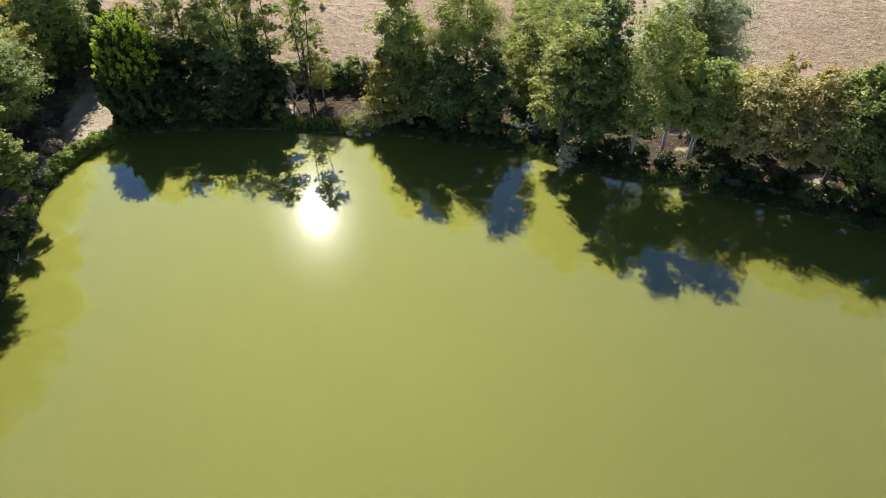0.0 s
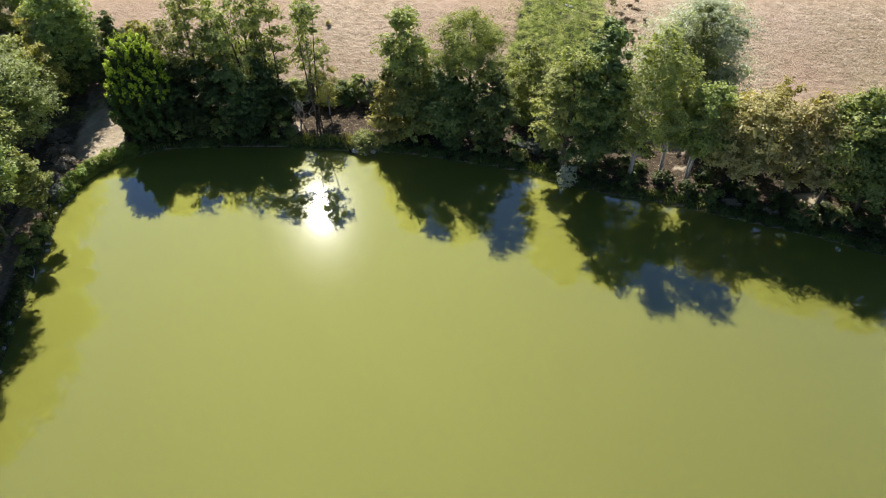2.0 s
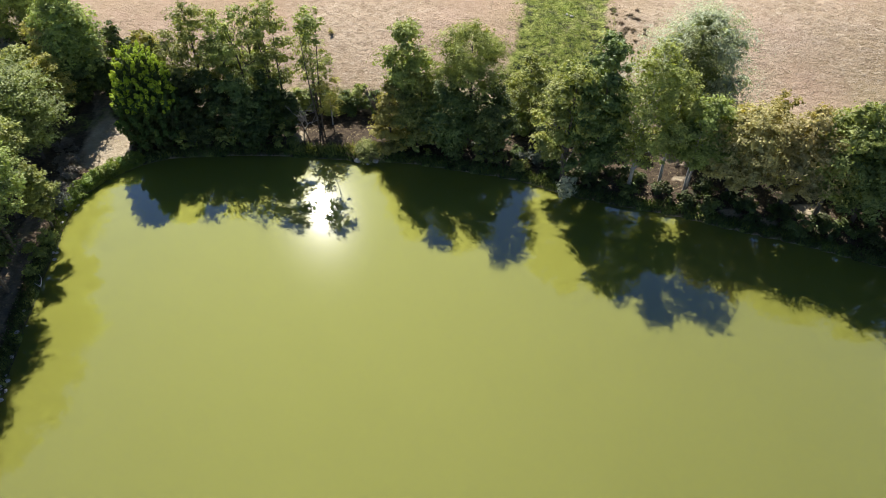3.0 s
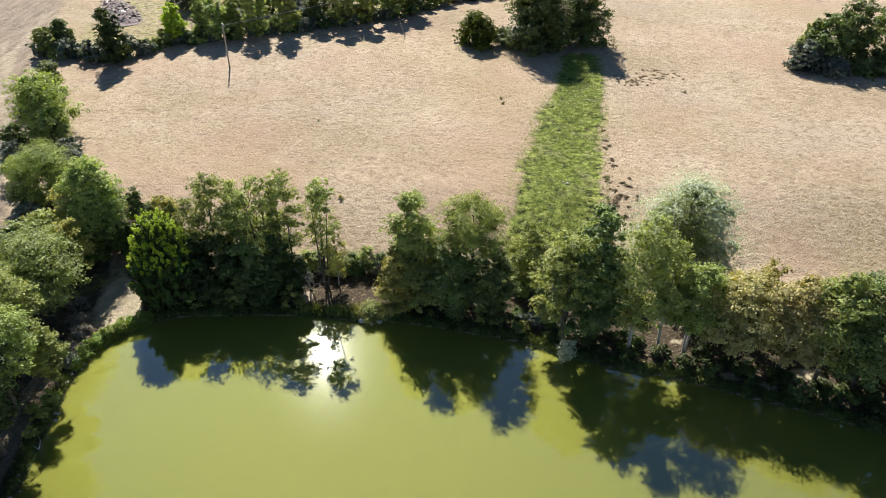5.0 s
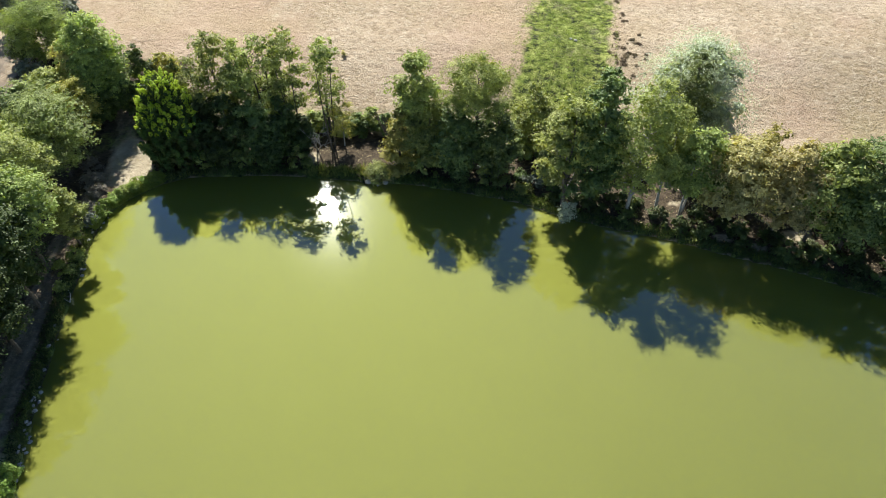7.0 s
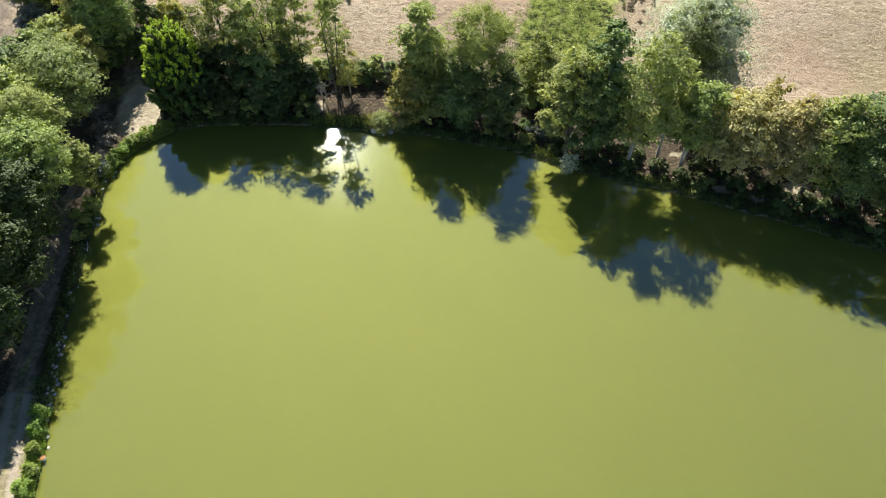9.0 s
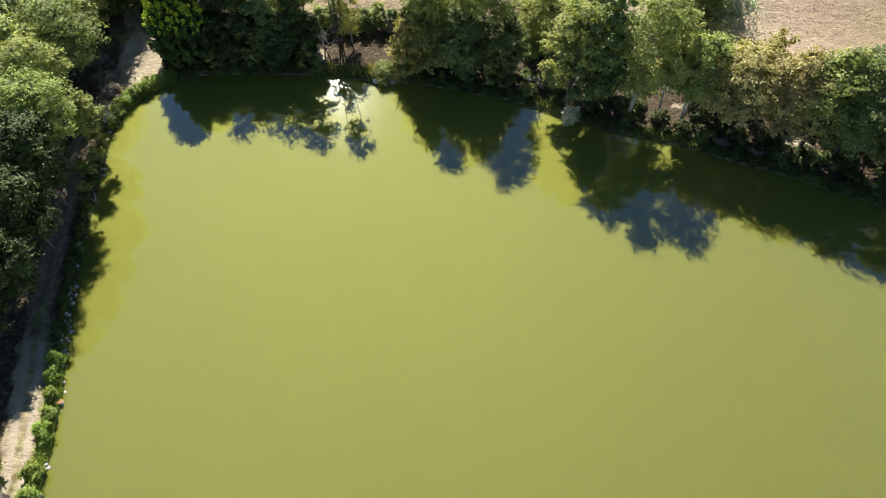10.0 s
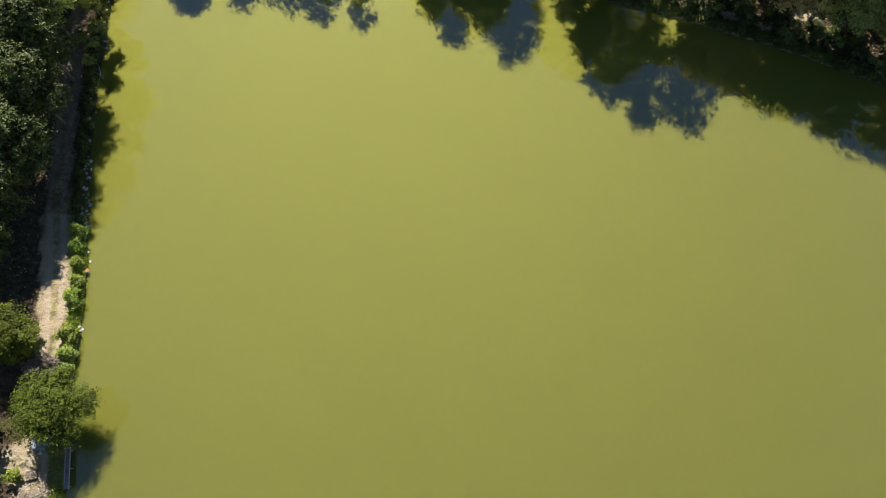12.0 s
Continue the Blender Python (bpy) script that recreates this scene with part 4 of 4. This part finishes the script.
    bm.free()
    me.materials.append(mat)
    if smooth_shade:
        me.polygons.foreach_set("use_smooth", [True] * len(me.polygons))
    ob = new(name, me)
    if parent:
        ob.parent = parent
    return tagged(ob, label) if label else ob


def box(sx, sy, sz, m=None, bevel=0.015):
    bm = bmesh.new()
    bmesh.ops.create_cube(bm, size=1.0, matrix=(m or Matrix()) @ Matrix.Diagonal((sx, sy, sz, 1)))
    if bevel:
        bmesh.ops.bevel(bm, geom=bm.edges[:], offset=bevel, segments=1, affect="EDGES")
    return bm


def rock(r, rough=0.22):
    bm = bmesh.new()
    bmesh.ops.create_icosphere(bm, subdivisions=2, radius=1.0)
    for v in bm.verts:
        v.co *= 1 + rough * (noise.noise(v.co * 1.3 + Vector((r, 0, 0))) + 0.6 * noise.noise(v.co * 3.1 + Vector((0, r, 0))))
        v.co.z *= 0.62
    return bm


def rod(path, radii, sides=8):
    v, f = tube(path, radii, sides)
    bm = bmesh.new()
    vs = [bm.verts.new(c) for c in v]
    for q in f:
        bm.faces.new([vs[i] for i in q])
    n = len(path)
    bm.faces.new([vs[i] for i in range(sides)][::-1])
    bm.faces.new([vs[(n - 1) * sides + i] for i in range(sides)])
    return bm


def thing(name, label, category, x, y, z=None, turn=0.0, group="", kind=""):
    ob = tagged(new(name), label, category, group, kind)
    ob.location = (x, y, land_at(x, y) if z is None else z)
    ob.rotation_euler = (0, 0, radians(turn))
    return ob


def utility_pole(x, y, h, lean=(0.0, 0.0)):
    p = thing("utility_pole", "tall slim wooden utility pole in the dry field", "pole", x, y, group="utility poles")
    k = np.linspace(0, 1, 5)
    part("pole", rod(np.stack([lean[0] * k, lean[1] * k, -0.3 + k * (h + 0.3)], 1), 0.20 - 0.07 * k, 10), POLE_WOOD, p, smooth_shade=True)
    part("cap", rod([(lean[0], lean[1], h - 0.02), (lean[0], lean[1], h + 0.08)], [0.15, 0.10], 10), METAL, p, "grey metal cap")
    part("insulator", rod([(lean[0] + 0.1, lean[1] + 0.1, h - 0.35), (lean[0] + 0.34, lean[1] + 0.34, h - 0.35)], [0.06, 0.05], 8), METAL, p, "grey insulator")
    return p


utility_pole(-54.6, 164.8, 10.6)
utility_pole(62.0, 269.0, 10.2)
wire_from, wire_to = np.array([-54.3, 165.1, land_at(-54.6, 164.8) + 10.25]), np.array([62.3, 269.3, land_at(62, 269) + 9.85])
k = np.linspace(0, 1, 40)
sagging = wire_from + (wire_to - wire_from) * k[:, None] - np.array([0, 0, 1.0]) * (4 * 0.9 * k * (1 - k))[:, None]
wire = part("overhead_wire", rod(sagging, [0.05] * 40, 5), METAL, None)
tagged(wire, "thin grey overhead wire strung from the pole", "wire")

for x, y, h, dx, dy, r0, lab in ((-13.0, 188.3, 4.2, -1.5, 0.4, 0.10, "short leaning wooden post at the hedge shadow"), (-86.0, 128.4, 4.6, -1.0, -0.2, 0.11, "dark leaning wooden post by the west hedge")):
    p = thing("wooden_post", lab, "post", x, y)
    part("shaft", rod([(0, 0, -0.3), (dx * 0.5, dy * 0.5, h * 0.5), (dx, dy, h)], [r0, r0 * 0.9, r0 * 0.8]), POLE_WOOD, p)


def bare_tree(x, y, h, spread, label, seed, bark, depth=4):
    """A leafless tree or shrub: forked tapering stems down to twigs."""
    r = np.random.default_rng(seed)
    pieces = []

    def grow(p, way, length, rad, level):
        mid = p + way * length * 0.5 + r.normal(0, 0.04 * length, 3)
        end = p + way * length
        pieces.append(tube([p, mid, end], [rad, rad * 0.8, rad * 0.6], 5))
        if level == 0:
            return
        for _ in range(3 if level > 1 else 4):
            w2 = way + r.normal(0, spread, 3)
            w2[2] = abs(w2[2]) * 0.8 + 0.25
            w2 /= np.linalg.norm(w2)
            start = p + (end - p) * r.uniform(0.55, 1.0)
            grow(start, w2, length * r.uniform(0.55, 0.8), rad * 0.55, level - 1)

    for s in range(3):
        w = np.array([r.normal(0, 0.25), r.normal(0, 0.25), 1.0])
        grow(np.array([r.normal(0, 0.15), r.normal(0, 0.15), -0.1]), w / np.linalg.norm(w), h * 0.36, 0.028 * h ** 0.7, depth - 1)
    root = thing("bare_tree", label, "tree", x, y, group="leafless trees")
    mesh_object("trunk", *join(pieces), bark, root)
    return root


bare_tree(-21.3, 84.6, 7.4, 0.55, "leafless pale grey dead tree on the bank", 3, DEAD_BARK)
bare_tree(-70.6, 100.4, 6.0, 0.6, "leafless pale grey dead tree by the hedge", 8, DEAD_BARK)
bare_tree(-7.9, 82.8, 13.0, 0.16, "leafless slender tree with bare upright twigs", 5, BARK, depth=4)
bare_tree(-29.5, 87.5, 19.2, 0.25, "leafless thin tree top among green trees", 21, BARK)
bare_tree(16.2, 76.0, 16.5, 0.25, "tall pale leafless tree among green trees", 27, DEAD_BARK)

# stones on the waterline of the west bank
stones = []
for i in range(3):
    stones.append(part("bank_stone", rock(i * 3.7), STONE, None))
for i in range(58):
    if i < 26:
        y = 31.6 + 8.2 * rng.uniform()
    elif i < 40:
        y = 12.5 + 18 * rng.uniform()
    else:
        y = 40 + 32 * rng.uniform()
    x = float(np.interp(y, [p[1] for p in SHORE[1:15]], [p[0] for p in SHORE[1:15]])) - rng.uniform(-0.25, 0.6)
    s = rng.uniform(0.10, 0.26)
    m = pose(x, y, max(land_at(x, y), -0.05) + s * 0.25, 0, 0, rng.uniform(0, 360)) @ Matrix.Diagonal((s * 1.2, s, s, 1))
    if i < 3:
        ob = stones[i]
        ob.matrix_world = m
    else:
        ob = stones[i % 3].copy()
        scene.collection.objects.link(ob)
        ob.matrix_world = m
    tagged(ob, "pale grey stone on the pond's bank", "stone", "bank stones")
for x, y, s in ((-12.6, 77.9, 0.5), (-11.2, 77.5, 0.4), (-10.2, 77.9, 0.45), (21.2, 111.5, 0.32), (20.5, 112.1, 0.24)):
    ob = stones[0].copy()
    scene.collection.objects.link(ob)
    ob.matrix_world = pose(x, y, land_at(x, y) + s * 0.25, 0, 0, x * 40) @ Matrix.Diagonal((s * 1.3, s, s * 0.9, 1))
    tagged(ob, "pale stone lying on the ground", "stone", "bank stones")


def dinghy(x, y, turn):
    """A small open boat drawn up at the bank."""
    d = thing("rowing_boat", "small pale-rimmed rowing boat at the bank", "boat", x, y, 0.02, turn)
    length, beam, deep, rows = 2.5, 0.95, 0.42, 11
    t = np.linspace(0, 1, rows)
    half = beam / 2 * np.sin(np.pi * np.clip(t * 0.80 + 0.19, 0, 1)) ** 0.8
    half[-1] = 0.03
    for name, inset, mat, lab in (("hull", 0.0, WHITE_PAINT, ""), ("lining", 0.05, WOOD, "dark wooden inside")):
        bm = bmesh.new()
        grid = []
        for i in range(rows):
            w2, dp = max(half[i] - inset, 0.01), deep - inset
            ring = [(-1.0, 0), (-0.92, -0.45), (-0.6, -0.9), (0, -1.0), (0.6, -0.9), (0.92, -0.45), (1.0, 0)]
            grid.append([bm.verts.new(((t[i] - 0.5) * (length - inset * 2), a * w2, deep + b * dp * (0.75 + 0.25 * (1 - t[i])) + 0.10 * t[i] ** 2)) for a, b in ring])
        for a, b in zip(grid, grid[1:]):
            for j in range(6):
                bm.faces.new((a[j], a[j + 1], b[j + 1], b[j]))
        bm.faces.new(grid[0])
        part(name, bm, mat, d, lab, True)
    for side in (-1, 1):
        part("gunwale", rod([((t[i] - 0.5) * length, side * half[i], deep + 0.10 * t[i] ** 2) for i in range(rows)], [0.035] * rows, 6), WHITE_PAINT, d, "white rim")
    for sx in (-0.75, 0.1):
        part("seat", box(0.22, 0.8, 0.03, pose(sx, 0, deep - 0.1)), WOOD, d)


dinghy(-48.9, 54.6, -52)


def jetty():
    j = thing("jetty", "narrow weathered plank jetty along the bank", "jetty", -39.75, 3.2, 0.0, 102)
    for i in range(20):
        part("plank", box(0.19, 0.5, 0.04, pose(-2.0 + i * 0.21, 0, 0.62, 0, 0, math.sin(i * 5) * 0.8), 0.008), WOOD, j)
    for sx in (-1.9, 0.0, 1.9):
        for sy in (-0.2, 0.2):
            part("post", rod([(sx, sy, -1.2), (sx, sy, 0.60)], [0.06, 0.06]), WOOD, j)
    for sy in (-0.25, 0.25):
        part("edge_beam", box(4.4, 0.08, 0.10, pose(0, sy, 0.70)), METAL, j, "pale edge rail")


jetty()


def bucket(x, y):
    b = thing("bucket", "white plastic bucket by the landing", "bucket", x, y, group="buckets")
    part("body", rod([(0, 0, 0), (0, 0, 0.34)], [0.13, 0.17], 14), WHITE_PAINT, b, smooth_shade=False)
    ring = [(0.175 * math.cos(a), 0.175 * math.sin(a), 0.34) for a in np.linspace(0, 2 * math.pi, 15)]
    part("rim", rod(ring, [0.014] * 15, 5), WHITE_PAINT, b)
    part("handle", rod([(0.17 * math.cos(a), 0.03, 0.34 + 0.16 * math.sin(a)) for a in np.linspace(0, math.pi, 9)], [0.008] * 9, 5), METAL, b, "wire handle")


bucket(-42.1, 6.9)
bucket(-41.0, 6.1)
bucket(-42.9, 4.6)


def pallet(x, y, turn, lift):
    p = thing("wooden_pallet", "weathered wooden pallet by the landing", "pallet", x, y, land_at(x, y) + lift, turn, group="pallets")
    for i in range(6):
        part("board", box(1.2, 0.11, 0.022, pose(0, -0.42 + i * 0.168, 0.125), 0.004), WOOD, p)
    for sy in (-0.4, 0.0, 0.4):
        part("runner", box(1.2, 0.09, 0.10, pose(0, sy, 0.055), 0.006), WOOD, p)


pallet(-43.3, 2.3, 12, 0.0)
pallet(-43.3, 2.35, 20, 0.14)
crate = thing("crate", "white and orange plastic crate on the bank", "crate", -43.3, 25.8, turn=15)
part("body", box(0.6, 0.42, 0.34, pose(0, 0, 0.17), 0.03), WHITE_PAINT, crate)
part("lid", box(0.64, 0.46, 0.06, pose(0, 0, 0.37), 0.02), RUST, crate, "faded orange lid")

# crumpled sheet
bm = bmesh.new()
bmesh.ops.create_grid(bm, x_segments=16, y_segments=14, size=0.5)
for v in bm.verts:
    v.co.x, v.co.y = v.co.x * 2.2, v.co.y * 1.7
    v.co.z = 0.05 + 0.16 * abs(noise.noise(Vector((v.co.x * 1.8, v.co.y * 1.8, 3.0)))) + 0.05 * noise.noise(Vector((v.co.x * 6, v.co.y * 6, 1.0)))
bmesh.ops.solidify(bm, geom=bm.faces[:], thickness=0.01)
sheet = part("plastic_sheet", bm, BLUE_TARP, None, smooth_shade=True)
sheet.location = (-43.2, 5.7, land_at(-43.2, 5.7))
tagged(sheet, "crumpled faded blue-grey sheet on the ground", "sheet")

log = part("fallen_branch", rod([(-53.0, 60.7, land_at(-53, 60.7) + 0.08), (-51.9, 60.2, land_at(-51.9, 60.2) + 0.13), (-50.7, 59.3, land_at(-50.7, 59.3) + 0.08)], [0.10, 0.08, 0.04]), BARK, None)
tagged(log, "dark fallen branch lying across the track", "branch")


def rubble_heap():
    h = thing("rubble_heap", "dark heap of earth and rubble beyond the hedge", "heap", -98.5, 207.5, turn=-55)
    r = np.random.default_rng(4)
    bm = bmesh.new()
    bmesh.ops.create_grid(bm, x_segments=80, y_segments=30, size=0.5)
    for v in bm.verts:
        u, w = v.co.x * 2, v.co.y * 2
        v.co.x, v.co.y = v.co.x * 31, v.co.y * 10
        ragged = 0.42 * noise.noise(Vector((v.co.x * 0.30, v.co.y * 0.30, 9))) + 0.20 * noise.noise(Vector((v.co.x * 0.9, v.co.y * 0.9, 2)))
        edge = max(0.0, 0.82 - (abs(u) ** 2.4 + abs(w) ** 2.2) + ragged)
        v.co.z = -0.3 + 1.5 * min(edge, 1) ** 0.7 * (0.75 + 0.6 * noise.noise(Vector((v.co.x * 0.35, v.co.y * 0.35, 0)))) + 0.4 * min(edge, 1) * noise.noise(Vector((v.co.x * 1.4, v.co.y * 1.4, 5)))
    part("mound", bm, RUBBLE, h)
    for i in range(110):
        s = r.uniform(0.2, 0.6)
        bm = rock(i * 1.9, 0.5)
        px, py = r.uniform(-13, 13), r.normal(0, 1.7)
        stretch = r.uniform(1.2, 3.2)
        bmesh.ops.transform(bm, matrix=pose(px, py, 0.8 * max(0, 1 - (px / 14) ** 2 - (py / 4.2) ** 2) + 0.12, r.uniform(-20, 20), r.uniform(-20, 20), r.uniform(-35, 35)) @ Matrix.Diagonal((s * stretch, s * 0.8, s * 0.55, 1)), verts=bm.verts)
        part("chunk", bm, WHITE_PAINT if i % 22 == 3 else (RUBBLE, RUBBLE, RUBBLE, WOOD)[i % 4], h)


rubble_heap()


def fence():
    a, b = np.array([0.0, 219.6]), np.array([21.0, 224.6])
    f = thing("fence", "weathered brown post and rail fence", "fence", a[0], a[1])
    n = 10
    for i in range(n):
        p = (b - a) * i / (n - 1)
        z = land_at(*(a + p)) - land_at(*a)
        part("post", rod([(p[0], p[1], z - 0.2), (p[0], p[1], z + 1.5)], [0.08, 0.07]), POLE_WOOD, f)
    dz = land_at(*b) - land_at(*a)
    for zz in (0.5, 0.95, 1.35):
        part("rail", rod([(0, 0, zz), (b[0] - a[0], b[1] - a[1], zz + dz)], [0.05, 0.05], 6), POLE_WOOD, f)


fence()


# ---- grasses ----
def blades(xy, height, width, r, lean=0.35):
    """Standing grass blades at ground points."""
    n = len(xy)
    z = land(xy[:, 0], xy[:, 1])
    base = np.column_stack([xy, z - 0.03])
    hgt = (height * r.uniform(0.5, 1.3, n))[:, None]
    a = r.uniform(0, 2 * np.pi, n)
    side = np.stack([np.cos(a), np.sin(a), 0 * a], 1) * width
    tip = base + np.column_stack([r.normal(0, lean, (n, 2)), np.ones(n)]) * hgt
    mid = base + (tip - base) * 0.55 + np.array([0, 0, 0.05])
    v = np.stack([base - side * 0.4, base + side * 0.4, mid + side, tip, mid - side], 1).reshape(-1, 3)
    return v, np.arange(5 * n).reshape(-1, 5)


def along_shore(lo, hi, n, inland, r):
    pts = np.array(SHORE[lo:hi + 1], float)
    seg = np.linalg.norm(np.diff(pts, axis=0), axis=1)
    s = np.concatenate([[0], np.cumsum(seg)])
    k = r.uniform(0, s[-1], n)
    x, y = np.interp(k, s, pts[:, 0]), np.interp(k, s, pts[:, 1])
    i = np.clip(np.searchsorted(s, k) - 1, 0, len(seg) - 1)
    t = (pts[i + 1] - pts[i]) / seg[i][:, None]
    off = inland[0] + (inland[1] - inland[0]) * r.uniform(0, 1, n) ** 1.2
    return np.column_stack([x - t[:, 1] * off, y + t[:, 0] * off])


def stuff(name, v, f, mat, label, category):
    return tagged(mesh_object(name, v, f, mat), label, category, kind="stuff")


r = np.random.default_rng(31)
stuff("reeds", *blades(along_shore(13, 17, 5200, (0.0, 1.5), r), 0.55, 0.05, r), LEAF["reed"], "bright green reeds fringing the pond's corner", "reeds")
stuff("bank_grass", *blades(along_shore(1, 8, 5000, (0.1, 1.5), r), 0.40, 0.045, r), LEAF["reed"], "rough green grass on the west bank", "grass")
# two grasses in the dark leaf, so tree shade sits in their colour
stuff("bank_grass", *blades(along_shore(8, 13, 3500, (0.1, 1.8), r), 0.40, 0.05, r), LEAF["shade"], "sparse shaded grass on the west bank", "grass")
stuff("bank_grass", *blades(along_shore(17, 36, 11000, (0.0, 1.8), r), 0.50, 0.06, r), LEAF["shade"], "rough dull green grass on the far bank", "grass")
spot = np.column_stack([r.normal(-11.3, 1.1, 2600), r.normal(78.9, 0.7, 2600)])
spot = spot[shore_distance(spot[:, 0], spot[:, 1]) > 0.05]
stuff("grass_patch", *blades(spot, 0.7, 0.06, r), LEAF["straw"], "pale dry grass on the small spit", "grass")
spot = np.column_stack([r.normal(-11.3, 1.0, 1500), r.normal(78.8, 0.7, 1500)])
spot = spot[shore_distance(spot[:, 0], spot[:, 1]) > 0.05]
stuff("grass_patch", *blades(spot, 0.65, 0.06, r), LEAF["reed"], "pale green grass on the small spit", "grass")
spot = np.column_stack([r.uniform(-22.5, -13, 700), r.uniform(78.7, 80.6, 700)])
stuff("grass_patch", *blades(spot[shore_distance(spot[:, 0], spot[:, 1]) > 0.1], 0.8, 0.05, r), LEAF["mid"], "thin tall grass on the shaded bank", "grass")

# the damp green strip: rough tufts
yy = r.uniform(86, 176, 15000)
mid = np.interp(yy, [84, 99, 117, 140, 155, 178], [16.6, 17.6, 20.6, 25.4, 29.4, 33.0])
half = np.interp(yy, [84, 99, 117, 140, 155, 178], [8.5, 7.9, 7.6, 7.0, 5.6, 4.6])
xx = mid + np.clip(r.normal(0, 0.55, len(yy)), -1.15, 1.15) * half
heart = np.column_stack([xx, yy])[:5200]
idx = np.repeat(np.arange(len(heart)), 10)
q = r.normal(0, 1, (len(idx), 3))
q /= np.linalg.norm(q, axis=1)[:, None]
q[:, 2] = np.abs(q[:, 2]) * 0.75
big = r.uniform(0.18, 0.60, len(heart))[idx][:, None]
pts = np.column_stack([heart, land(heart[:, 0], heart[:, 1])])[idx] + q * big
stuff("strip_grass", *leaves(pts, q, 0.11, r, 0.7, 0.45), LEAF["reed"], "rough green grass tussocks in the damp strip", "grass")
# dry stubble over the field
n = 46000
xx, yy = r.uniform(-92, 104, n), 92 + 112 * r.uniform(0, 1, n) ** 1.1
ok = (yy < np.interp(xx, [p[0] for p in HEDGE], [p[1] for p in HEDGE]) - 2) & (xx > np.interp(yy, [90, 103, 127, 161, 199, 240], [-60, -66, -77, -92, -102, -114]))
ok &= np.sin(xx * 0.9 + 2 * np.sin(yy * 0.35)) * np.sin(yy * 1.1 + 2 * np.sin(xx * 0.3)) > -0.35
pts = np.column_stack([xx, yy])[ok]
stuff("stubble", *blades(pts, 0.075, 0.10, r, 2.0), LEAF["straw"], "dry straw-coloured stubble of the mown field", "grass")
# dark rush tussocks
tussocks = {}
for i in range(132):
    if i < 40:
        x, y, kind = r.normal(29.6, 1.6), r.normal(108.2, 2.4), "dark_rush"
    elif i < 80:
        x, y, kind = r.normal(42.0, 2.8), r.normal(159.5, 1.7), "rush"
    elif i < 112:
        x, y, kind = r.normal(49.5, 3.0), r.normal(163.0, 2.0), "rush"
    else:
        x, y, kind = r.normal(30.6, 0.9), r.uniform(112, 145), "dark_rush"
    s = r.uniform(0.35, 0.85) if kind == "dark_rush" else r.uniform(0.3, 0.75)
    if kind not in tussocks:
        q = r.normal(0, 1, (150, 3))
        q /= np.linalg.norm(q, axis=1)[:, None]
        q[:, 2] = np.abs(q[:, 2])
        v, f = leaves(q * np.array([0.6, 0.5, 0.5]) * r.uniform(0.4, 1.1, 150)[:, None], q, 0.16, r, 0.4, 0.3)
        ob = tussocks[kind] = mesh_object("rush_tussock", v, f, LEAF[kind])
    else:
        ob = tussocks[kind].copy()
        scene.collection.objects.link(ob)
    ob.matrix_world = pose(x, y, land_at(x, y), 0, 0, i * 47) @ Matrix.Diagonal((s * r.uniform(0.8, 1.5), s, s * 0.7, 1))
    tagged(ob, "dark brown rush tussock in the field" if kind == "dark_rush" else "dry brown rush tussock in the mown field", "plant", "rush tussocks")
# single weeds in the field
for i, (x, y, h, w, lf) in enumerate(((10.9, 148.3, 0.6, 0.7, "straw"), (11.3, 145.6, 0.5, 0.6, "straw"), (-28.2, 136.1, 0.4, 0.8, "straw"), (-19.5, 106.2, 1.1, 0.8, "olive"), (53.2, 152.7, 0.4, 0.8, "straw"))):
    tree("weed", "dry weed standing alone in the field", "plant", x, y, h, w, lf, "mound", 0.05, 8, 160, 0.10, 0.4, limbs=False, trunk_r=0.02, group="field weeds", airy=True)
# dry fallen leaves on the shaded banks and along the track
n = 16000
xx, yy = r.uniform(-56, 62, n), r.uniform(20, 92, n)
d = shore_distance(xx, yy)
ok = (d > 0.8) & (d < 9) & ((np.abs(track_offset(xx, yy)) > 1.7) | (xx > -38) | (yy > 42))
xx, yy = xx[ok], yy[ok]
pts = np.column_stack([xx, yy, land(xx, yy) + 0.05])
stuff("leaf_litter", *leaves(pts, np.tile([0, 0, 1.0], (len(pts), 1)), 0.12, r, 1.5), LEAF["straw"], "dry fallen leaves scattered under the trees", "leaves")
